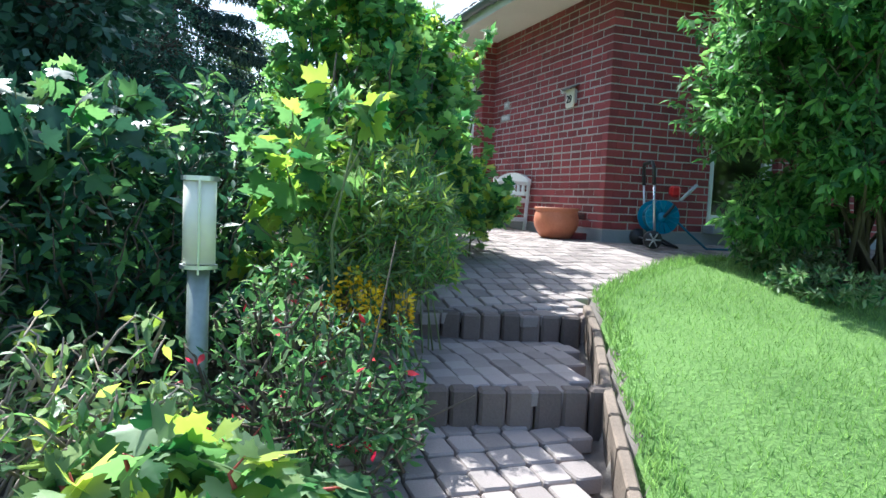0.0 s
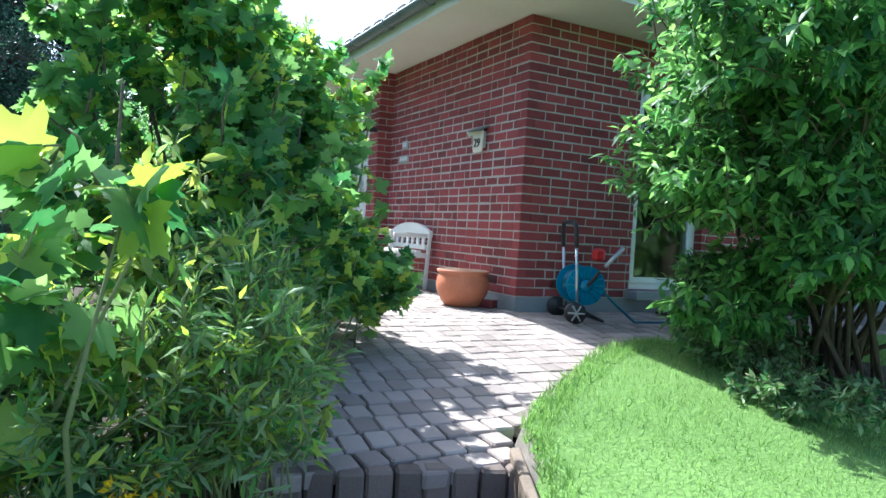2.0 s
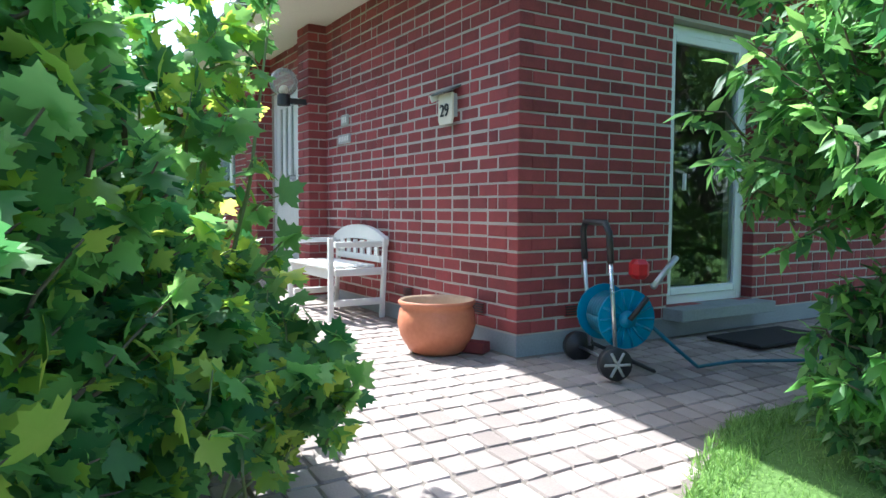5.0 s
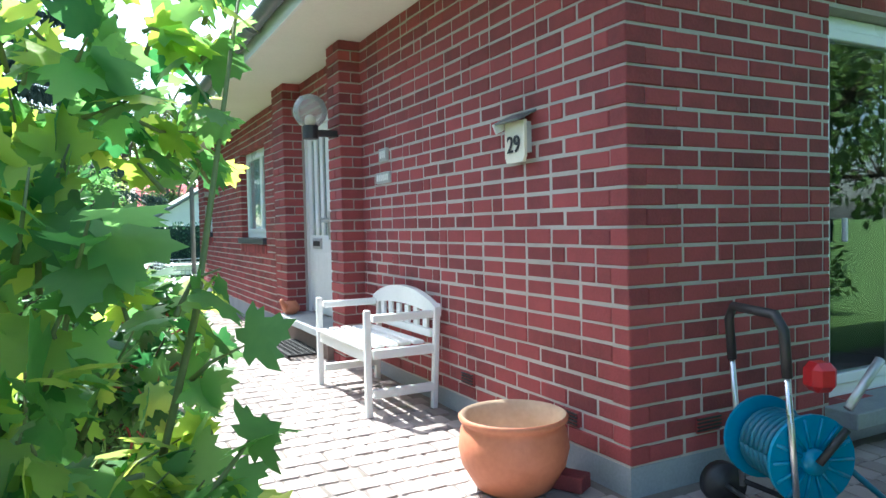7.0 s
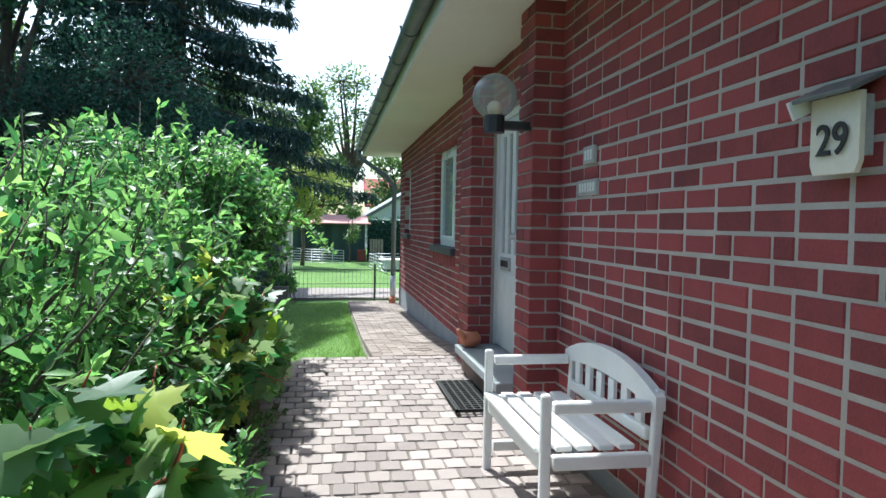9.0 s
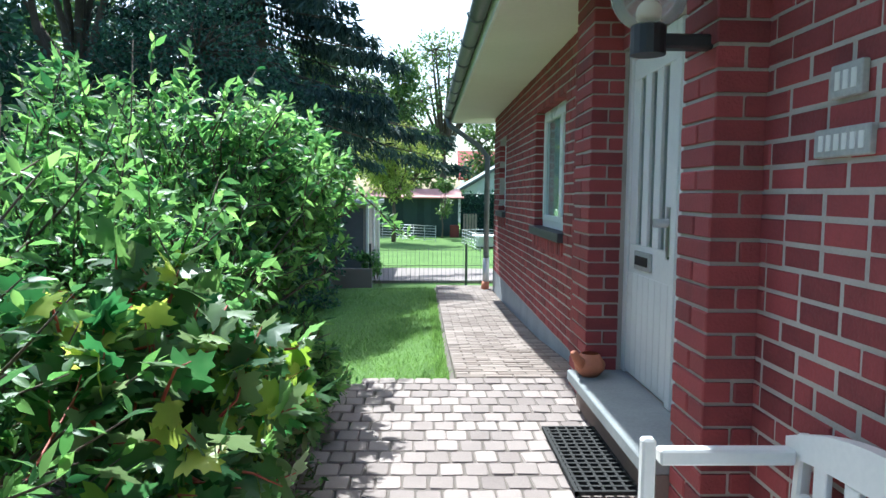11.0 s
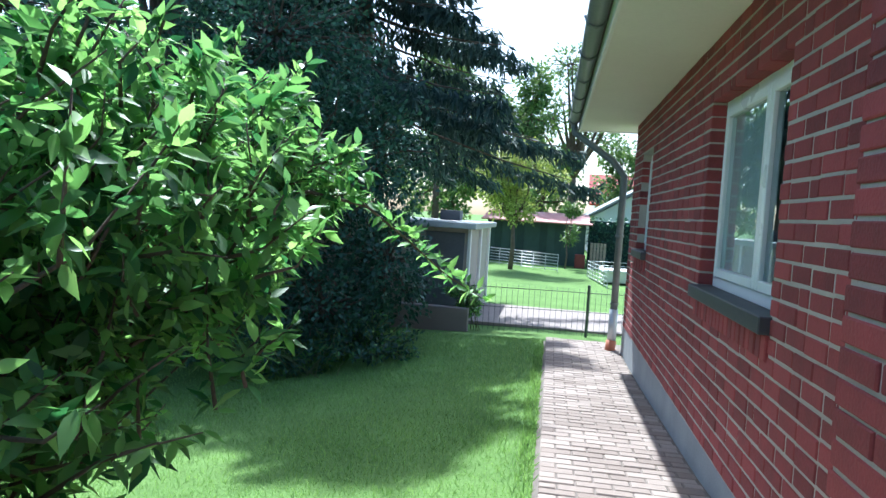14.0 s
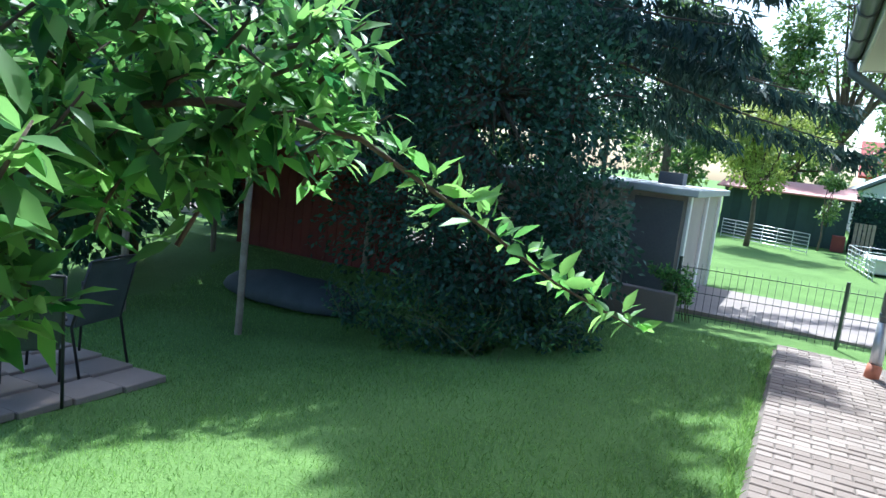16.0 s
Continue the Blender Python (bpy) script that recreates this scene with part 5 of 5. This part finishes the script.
for k, (x, y, h) in enumerate(((-14, 52, 9), (-9, 55, 10), (-4, 56, 8.5), (2, 58, 8), (8, 60, 8.5), (14, 56, 9), (20, 58, 10), (-20, 48, 10), (-12, 34, 8), (-8, 27, 8.5))):
    tree(x, y, h, crown(h, 3.4, 10, 80 + k, 0.15, 50), M_FARLEAF, (0.2, 0.4), 0.25, 80 + k, "green woodland tree in the distance", 9)


# ---- sheds, fences and distance ----
def board_wall(name, x0, x1, y, z0, z1, mat, parent, pitch=0.14):
    n = int((x1 - x0) / pitch)
    w = (x1 - x0) / n
    for k in range(n):
        part(name, boxes(span(x0 + k * w + 0.004, x0 + (k + 1) * w - 0.004, y - 0.02, y, z0, z1), bevel=0.003), mat, parent)


shed = thing("garden_shed", (0, 20.4, 0.5), "flat-roofed rendered shed with pale corner posts", "shed")
part("wall", boxes(span(-1.6, 1.55, 20.4, 24.0, 0.3, 2.12)), M_SHED, shed)
part("dark_panel", boxes(span(0.85, 1.5, 20.37, 20.4, 0.55, 2.05), bevel=0.004), M_SHEDDARK, shed, "dark grey door panel")
part("roof", boxes(span(-1.8, 1.7, 20.2, 24.2, 2.12, 2.22), bevel=0.01), M_GALV, shed, "flat grey roof with fallen needles")
part("chimney", boxes(span(0.7, 1.1, 22.6, 23.0, 2.22, 2.42), bevel=0.01), M_SHEDDARK, shed)
for y in (20.45, 22.2, 23.95):
    part("corner_post", boxes(span(1.55, 1.6, y - 0.07, y + 0.07, 0.45, 2.12), bevel=0.005), M_WHITE, shed, "pale post")
low = part("wall_garden", boxes(span(-2.2, 1.75, 19.35, 19.5, 0.2, 0.95), bevel=0.01), M_CONCRETE, None)
tagged(low, "low grey concrete garden wall in the shade", "wall", kind="structure")
shrub("ivy", "bright ivy hanging over the fence end", (1.75, 19.7, 0.6), 6, [((1.72, 19.65, 0.98, 0.2, 0.2, 0.32), 90), ((1.55, 19.6, 1.15, 0.25, 0.15, 0.12), 40)], LANCE, (0.04, 0.07), [(M_BRIGHT, 0.6), (M_SHRUB, 0.4)], 12, 91, 0.006)


def wire_fence(p, q, h, gap):
    p, q = Vector(p), Vector(q)
    d = q - p
    f = thing("wire_fence", p, "low green wire garden fence with thin posts", "fence")
    n = int(d.length / gap)
    lines = []
    for k in range(n + 1):
        b = p + d * (k / n)
        lines.append(([tuple(b), tuple(b + Vector((0, 0, h)))], [0.0035] * 2))
    tubes("wire_mesh", lines, M_WIRE, f, 4)
    for z in (0.06, h * 0.5, h - 0.06):
        tubes("rail_wire", [([tuple(p + Vector((0, 0, z))), tuple(q + Vector((0, 0, z)))], [0.005] * 2)], M_WIRE, f, 5)
    for k in range(4):
        b = p + d * (k / 3)
        part("post", rods(0.022, (b - Vector((0, 0, 0.1)), b + Vector((0, 0, h + 0.06))), seg=8), M_WIRE, f)


wire_fence((1.7, 19.6, 0.62), (7.2, 20.5, 0.6), 0.72, 0.085)

gs = thing("field_shed", (1.8, 38.2, 0.5), "dark green wooden shed with a pale red sheet roof", "shed")
part("body", boxes(span(0.2, 4.3, 38.2, 41.5, 0.4, 2.25)), M_GREENWOOD, gs)
board_wall("board", 0.2, 4.3, 38.2, 0.45, 2.25, M_GREENWOOD, gs, 0.3)
bm = bmesh.new()
box(bm, (2.25, 39.8, 2.42), (4.6, 4.0, 0.06), 0.01, Euler((radians(6), 0, 0)).to_matrix().to_4x4())
part("roof", bm, M_REDROOF, gs, "pale red sheet roof")
hz = thing("hedge", (8.2, 38.6, 0.5), "dark clipped evergreen hedge beyond the lawn", "hedge")
rng = np.random.default_rng(95)
hp = np.column_stack([rng.uniform(4.4, 14, 5200), 38.6 + rng.choice((-0.4, 0.4), 5200) * rng.uniform(0.7, 1.1, 5200), rng.uniform(0.45, 2.55, 5200)])
part("core", boxes(span(4.45, 13.9, 38.3, 38.9, 0.4, 2.4)), M_NEEDLE, hz)
leaf_cloud("foliage", hp, np.column_stack([np.zeros(5200), np.sign(hp[:, 1] - 38.6), np.full(5200, 0.4)]), (0.1, 0.2), DIAMOND, M_DARK, hz)

nb = thing("neighbour_house", (10.5, 50, 0.5), "white gabled house with a grey roof beyond the hedge", "house")
bm = bmesh.new()
pts = [(5.2, 0.4), (15.8, 0.4), (15.8, 2.7), (10.5, 5.9), (5.2, 2.7)]
a = [bm.verts.new((x, 49.0, z)) for x, z in pts]
b = [bm.verts.new((x, 58.0, z)) for x, z in pts]
bm.faces.new(a)
bm.faces.new(b[::-1])
for k in range(5):
    bm.faces.new((a[k], b[k], b[(k + 1) % 5], a[(k + 1) % 5]))
bmesh.ops.recalc_face_normals(bm, faces=bm.faces)
part("wall", bm, M_RENDERWHITE, nb)
for s in (-1, 1):
    bm = bmesh.new()
    box(bm, (10.5 + s * 2.85, 53.4, 4.35), (6.7, 10.0, 0.14), 0.01, Euler((0, s * math.atan2(3.2, 5.3), 0)).to_matrix().to_4x4())
    part("roof", bm, M_GUTTER, nb, "grey tiled roof slope")
rh = thing("far_house", (9.0, 66, 0.5), "red-roofed house behind the trees", "house")
part("wall", boxes(span(6.2, 14, 66, 72, 0.4, 4.2)), M_RENDERWHITE, rh)
bm = bmesh.new()
box(bm, (10, 67.2, 5.0), (8.6, 4.2, 0.2), 0.02, Euler((radians(38), 0, 0)).to_matrix().to_4x4())
part("roof", bm, M_FARRED, rh, "red roof")


def hurdle(p, q, h, rails):
    p, q = Vector(p), Vector(q)
    g = thing("pen_fence", p, "low galvanised wire pen panel on the far lawn", "fence", "animal pens on the lawn")
    for k in range(rails):
        z = Vector((0, 0, 0.06 + (h - 0.06) * k / (rails - 1)))
        tubes("rail", [([tuple(p + z), tuple(q + z)], [0.012] * 2)], M_GALV, g, 5)
    n = max(2, int((q - p).length / 0.5))
    for k in range(n + 1):
        b = p.lerp(q, k / n)
        part("upright", rods(0.014, (b - Vector((0, 0, 0.05)), b + Vector((0, 0, h))), seg=6), M_GALV, g)


hurdle((0.5, 36.4, 0.47), (3.2, 34.2, 0.47), 0.62, 6)
hurdle((4.2, 33.0, 0.47), (6.2, 33.4, 0.47), 0.55, 5)
hurdle((4.2, 33.0, 0.47), (4.6, 29.5, 0.47), 0.55, 5)
hut = thing("rabbit_hutch", (5.0, 31.5, 0.47), "low pale wire hutch on the far lawn", "hutch")
part("body", boxes(span(4.6, 6.0, 31.0, 32.0, 0.5, 0.85), bevel=0.02), M_GALV, hut)
part("lid", boxes(span(4.5, 6.1, 30.9, 32.1, 0.85, 0.9), bevel=0.01), M_WHITE, hut)
trough = thing("crate", (4.1, 37.4, 0.45), "small reddish wooden crate before the hedge", "crate")
part("body", boxes(span(3.9, 4.3, 37.2, 37.6, 0.45, 1.0), bevel=0.02), M_RUST, trough)
pal = thing("pallet", (4.75, 37.6, 0.45), "upright weathered wooden pallet", "pallet")
for k in range(5):
    part("slat", boxes(span(4.5 + k * 0.13, 4.6 + k * 0.13, 37.6, 37.63, 0.46, 1.5), bevel=0.004), M_TWIG, pal)

# shelter in the shade behind the lawn
sh = thing("garden_shelter", (-3.4, 17.8, 0.1), "dark open shelter on thin posts with red board back", "shelter")
for x, y in ((-2.35, 16.3), (-3.9, 16.0), (-2.3, 18.6), (-4.9, 18.3)):
    z = ground_z(x, y)
    part("post", rods(0.04, ((x, y, z - 0.05), (x, y, 2.25)), seg=10), M_TWIG, sh)
bm = bmesh.new()
box(bm, (-3.5, 17.3, 2.3), (3.4, 3.2, 0.06), 0.01, Euler((radians(-5), radians(6), 0)).to_matrix().to_4x4())
part("roof", bm, M_SHEDDARK, sh)
board_wall("board", -5.0, -1.9, 18.9, 0.0, 2.1, M_RUST, sh, 0.16)
wc = thing("tarpaulin_heap", (-2.9, 17.4, 0.05), "grey covered heap lying under the shelter", "heap")
bm = bmesh.new()
bmesh.ops.create_icosphere(bm, subdivisions=3, radius=1.0)
for v in bm.verts:
    v.co = Vector((v.co.x * 1.1 - 2.75, v.co.y * 0.45 + 17.6, max(v.co.z, -0.1) * 0.32 * (1 + 0.2 * noise.noise(v.co * 2)) + ground_z(-2.75, 17.6)))
part("cover", bm, M_MESH, wc, "", True)


# ---- garden chair on slabs ----
def garden_chair(x, y, turn):
    z = ground_z(x, y) + 0.05
    m = Matrix.Translation((x, y, z)) @ Euler((0, 0, turn)).to_matrix().to_4x4()

    def at(a, b, c):
        return tuple(m @ Vector((a, b, c)))
    c = thing("garden_chair", (x, y, z), "dark metal garden chair with woven mesh seat", "chair", "garden chairs")
    for s in (-1, 1):
        tubes("leg", [([at(0.27 * s, 0.25, 0.0), at(0.27 * s, 0.23, 0.42), at(0.27 * s, 0.24, 0.64), at(0.27 * s, 0.1, 0.66), at(0.27 * s, -0.24, 0.64)], [0.012] * 5)], M_BLACK, c, 7)
        tubes("leg", [([at(0.26 * s, -0.3, 0.0), at(0.26 * s, -0.2, 0.42), at(0.25 * s, -0.28, 0.7), at(0.25 * s, -0.36, 0.98)], [0.012] * 4)], M_BLACK, c, 7)
        part("arm_pad", boxes((at(0.27 * s, 0.0, 0.67), (0.05, 0.05, 0.02)), bevel=0.006), M_BLACK, c)
    bm = bmesh.new()
    box(bm, at(0, 0.02, 0.42), (0.5, 0.46, 0.015), 0.004, m.to_3x3().to_4x4())
    part("seat", bm, M_MESH, c, "woven grey mesh seat")
    bm = bmesh.new()
    box(bm, at(0, -0.28, 0.7), (0.48, 0.015, 0.56), 0.004, m.to_3x3().to_4x4() @ Euler((radians(14), 0, 0)).to_matrix().to_4x4())
    part("backrest", bm, M_MESH, c, "woven grey mesh backrest")
    tubes("back_bar", [([at(-0.25, -0.36, 0.98), at(0, -0.375, 1.0), at(0.25, -0.36, 0.98)], [0.012] * 3)], M_BLACK, c, 7)


for i in range(4):
    for j in range(4):
        x, y = -1.75 - i * 0.42, 13.2 + j * 0.42
        bm = bmesh.new()
        box(bm, (x, y, ground_z(x, y) + 0.02), (0.4, 0.4, 0.06), 0.008, Euler((0, radians(-4), 0)).to_matrix().to_4x4())
        tagged(part("patio_slab", bm, M_CLINKER, None), "reddish stone patio slab in the lawn", "slab", "patio slabs")
garden_chair(-1.85, 13.6, radians(60))
garden_chair(-2.3, 14.35, radians(100))
tb = thing("garden_table", (-2.5, 13.4, ground_z(-2.5, 13.4)), "grey metal garden table", "table")
part("tabletop", boxes(span(-2.95, -2.15, 13.0, 13.7, 0.78, 0.81), bevel=0.008), M_GREYSIGN, tb)
for x in (-2.9, -2.2):
    for y in (13.05, 13.65):
        part("leg", rods(0.018, ((x, y, ground_z(x, y)), (x, y, 0.79)), seg=8), M_BLACK, tb)


# ---- grass ----
def grass(name, label, area, count, h, seed, ok):
    rng = np.random.default_rng(seed)
    x0, x1, y0, y1 = area
    p = np.column_stack([rng.uniform(x0, x1, count), rng.uniform(y0, y1, count)])
    pts = [(x, y, ground_z(x, y) - 0.004) for x, y in p if ok(x, y)]
    n = len(pts)
    out = np.column_stack([rng.normal(0, 0.35, n), rng.normal(0, 0.35, n), np.full(n, 1.0)])
    ob = leaf_cloud(name, pts, out, h, ([(-0.06, 0, 0), (0.06, 0, 0), (0.0, 1.0, 0.15)], [(0, 1, 2)]), M_BLADE, None, -0.3, 0.1)
    tagged(ob, label, "grass", kind="stuff")


def right_lawn(x, y):
    return x > lerp(y, RIGHT_EDGE) - 0.035 and y < 4.75 and not ((x - 4.85) ** 2 / 2.0 + (y - 3.7) ** 2 / 1.1 < 0.26)


def left_lawn(x, y):
    return y > 11.3 and x < 2.9


grass("lawn_grass", "short bright green lawn grass", (0.4, 6.5, -0.3, 4.75), 90000, (0.02, 0.05), 101, right_lawn)
grass("lawn_grass", "longer grass fringe along the path edge", (0.4, 4.2, 0.3, 4.75), 60000, (0.035, 0.075), 102, lambda x, y: right_lawn(x, y) and (x - lerp(y, RIGHT_EDGE) < 0.14 or y > lerp(x, [(2, 3.3), (2.5, 3.75), (3.4, 4.4), (4, 4.65)]) - 0.15))
grass("lawn_grass", "short green lawn grass beside the house", (-4.5, 2.93, 11.3, 18.7), 130000, (0.02, 0.055), 103, left_lawn)
grass("lawn_grass", "weedy tufts along the terrace edge", (0.9, 3.0, 11.25, 18.0), 30000, (0.04, 0.09), 104, lambda x, y: left_lawn(x, y) and (y < 11.5 or x > 2.8))

# ---- paving, steps and bricks: piece by piece ----
pave = thing("pavement", (2.8, 7.0, 1.0), "worn pale stone setts of terrace and steps", "paving", kind="structure")


def sett_mesh(lx, ly, h, seed):
    rng = random.Random(seed)
    bm = bmesh.new()
    c, k = 0.016, 0.012
    lo, mid, hi = [], [], []
    for sx, sy in ((-1, -1), (1, -1), (1, 1), (-1, 1)):
        for ex, ey in ((1, 0.55), (0.55, 1)) if sx * sy > 0 else ((0.55, 1), (1, 0.55)):
            x, y = sx * lx / 2 * (1 - (1 - ex) * 0.35), sy * ly / 2 * (1 - (1 - ey) * 0.35)
            x, y = x + rng.uniform(-0.003, 0.003), y + rng.uniform(-0.003, 0.003)
            lo.append(bm.verts.new((x, y, -h)))
            mid.append(bm.verts.new((x, y, -0.008)))
            hi.append(bm.verts.new((x * 0.91, y * 0.91, rng.uniform(-0.0015, 0.0015))))
    n = len(lo)
    for a, b in ((lo, mid), (mid, hi)):
        for i in range(n):
            bm.faces.new((a[i], a[(i + 1) % n], b[(i + 1) % n], b[i]))
    bm.faces.new(hi)
    bmesh.ops.recalc_face_normals(bm, faces=bm.faces)
    me = bpy.data.meshes.new("sett")
    bm.to_mesh(me)
    bm.free()
    me.materials.append(M_SETT)
    return me


SX, SY = 0.115, 0.138
kinds = [sett_mesh(SX - 0.006, SY - 0.006, 0.06, k) for k in range(6)]
spots = []
row = 0
y = -0.3
while y < 11.25:
    lo, hi = left_edge(y) - 0.25, (lerp(y, RIGHT_EDGE) if y < 4.75 else (WX if y > WY - 0.08 else 7.6))
    if y < 3.4:
        hi -= 0.09
    if y > 11.1:
        lo = 2.3
    x = lo + (SX / 2 if row % 2 else 0)
    while x < hi - SX / 2:
        spots.append((x + random.uniform(-0.004, 0.004), y + random.uniform(-0.004, 0.004)))
        x += SX
    row += 1
    y += SY
spots = [s for s in spots if not (s[1] < 0.0 and s[0] > 0.6)]


def near_setts(s):
    return 1.6 < s[1] < 5.6 and s[0] < 3.6


def place_sett(s):
    x, y = s
    z = step_z(x, y)
    e = 0.1
    sl = math.atan((step_z(x, y + e) - step_z(x, y - e)) / (2 * e)) if y > 3.6 else 0.05
    return Matrix.Translation((x, y, z + random.uniform(-0.002, 0.002))) @ Euler((sl + random.uniform(-0.012, 0.012), random.uniform(-0.014, 0.014), 0)).to_matrix().to_4x4() @ Euler((0, 0, random.choice((0, math.pi)) + random.uniform(-0.04, 0.04))).to_matrix().to_4x4()


def step_z(x, y):
    """Paving height with the risers slightly askew to the path."""
    if y < 3.75:
        q = y + (x - 1.75) * 0.28 if y > 2.95 else y + (x - 1.25) * 0.2
        return path_z(x, q)
    return path_z(x, y)


count = 0
joined_v, joined_f = [], []
for s in spots:
    m = place_sett(s)
    me = kinds[random.randrange(6)]
    if near_setts(s) and count < 300:
        ob = new("sett", me)
        ob.parent = pave
        ob.matrix_basis = Matrix.Translation(-pave.location) @ m
        count += 1
    else:
        o = len(joined_v)
        joined_v += [tuple(m @ v.co) for v in me.vertices]
        joined_f += [tuple(i + o for i in p.vertices) for p in me.polygons]
tagged(raw("setts", joined_v, joined_f, M_SETT, pave), "worn pale stone setts", kind="stuff")

# brick path along the wall
lane = thing("path", (3.4, 14, 0.9), "narrow reddish brick path along the house wall", "path", kind="structure")
lv, lf = [], []
y, row = 11.27, 0
while y < 18.75:
    x = 2.93 - (0.1 if row % 2 else 0.0)
    while x < WX - 0.02:
        o = len(lv)
        w = min(0.192, WX - 0.005 - x)
        if x < 2.9:
            x, w = 2.93, 0.092
        z = path_z(x, y) + random.uniform(-0.003, 0.003)
        z2 = path_z(x, y + 0.09) + random.uniform(-0.002, 0.002)
        if w > 0.05:
            for d, zz in ((0, -0.06), (0, -0.006), (0.006, 0)):
                lv += [(x + d, y + d, z + zz), (x + w - d, y + d, z + zz), (x + w - d, y + 0.092 - d, z2 + zz), (x + d, y + 0.092 - d, z2 + zz)]
            for r in (0, 4):
                lf += [(o + r + k, o + r + (k + 1) % 4, o + r + 4 + (k + 1) % 4, o + r + 4 + k) for k in range(4)]
            lf.append((o + 8, o + 9, o + 10, o + 11))
        x = x + 0.2 if w > 0.1 or x > 3 else x + 0.1
    row += 1
    y += 0.1
tagged(raw("path_bricks", lv, lf, M_CLINKER, lane), "reddish paving bricks", kind="stuff")


# risers of upright stones
def riser(x0, y0, x1, y1, top, h, n):
    r = thing("step_riser", (x0, y0, top - h), "row of upright dark stone blocks forming a step", "step", "garden steps", kind="structure")
    d = Vector((x1 - x0, y1 - y0, 0))
    ang = math.atan2(d.y, d.x)
    w = d.length / n
    for k in range(n):
        c = Vector((x0, y0, top - h / 2 - 0.05)) + d * ((k + 0.5) / n)
        bm = bmesh.new()
        box(bm, c + Vector((0, random.uniform(-0.006, 0.006), random.uniform(-0.005, 0.004))), (w - 0.008, 0.085, h + 0.1), 0.012, Euler((0, 0, ang)).to_matrix().to_4x4())
        part("block", bm, M_PALISADE, r)


riser(0.5, 2.6, 1.62, 2.375, 0.625, 0.16, 10)
riser(1.05, 3.6, 2.12, 3.3, 0.745, 0.16, 10)
riser(0.1, 1.72, 1.2, 1.5, 0.4, 0.16, 10)
riser(-0.3, 0.9, 0.8, 0.68, 0.185, 0.15, 10)

# low kerb between steps and lawn
kerb = thing("kerb", (1.5, 2.2, 0.5), "low worn stone edging between steps and lawn", "kerb", kind="structure")
for k in range(16):
    y = 0.2 + k * 0.2
    x, x2 = lerp(y, RIGHT_EDGE) - 0.04, lerp(y + 0.2, RIGHT_EDGE) - 0.04
    z = ground_z(x + 0.2, y) + 0.0
    z2 = ground_z(x2 + 0.2, y + 0.2)
    bm = bmesh.new()
    d = Vector((x2 - x, 0.2, z2 - z))
    m = d.to_track_quat("Y", "Z").to_matrix().to_4x4()
    box(bm, ((x + x2) / 2, y + 0.1, (z + z2) / 2 - 0.125), (0.045, d.length - 0.006, 0.2), 0.008, m)
    part("kerb_stone", bm, M_KERB, kerb)

# facing bricks
near, rest = [], []
for b in west_bricks:
    (near if 6.1 < b[0] and b[1] < 8.95 and 1.62 < b[2] < 2.72 and len(near) < 300 else rest).append(b)


def west_at(a, d, z):
    return (WX + d, a, z)


v, f = brick_arrays(rest, west_at)
tagged(raw("bricks", v, f, M_BRICK, wall_west), "dark red facing bricks", kind="stuff")
shared = {}
for a0, a1, z0, z1, _ in near:
    key = round((a1 - a0) * 100)
    if key not in shared:
        v, f = brick_arrays([(0, a1 - a0, 0, z1 - z0, 0)], lambda a, d, z: (d, a, z))
        me = bpy.data.meshes.new("brick")
        me.from_pydata(v, [], f)
        me.materials.append(M_BRICK)
        shared[key] = me
    ob = new("brick", shared[key])
    ob.parent = wall_west
    ob.location = (WX + random.uniform(-0.0025, 0.0025), a0, z0 + random.uniform(-0.0015, 0.0015))
v, f = brick_arrays(south_bricks, lambda a, d, z: (a, WY + d, z))
tagged(raw("bricks", v, [q[::-1] for q in f], M_BRICK, wall_south), "dark red facing bricks", kind="stuff")
for (a0, a1, z0, _), fn in ((WIN1, None), (WIN2, None)):
    rows = []
    k = a0 - 0.02
    while k < a1:
        rows.append((k, k + 0.068, z0 - 0.19, z0 - 0.078, 0))
        k += 0.08
    v, f = brick_arrays(rows, lambda a, d, z: (WX - 0.012 + d, a, z), 0.05)
    tagged(raw("bricks", v, f, M_BRICK, wall_west), "upright bricks under the sill", kind="stuff")
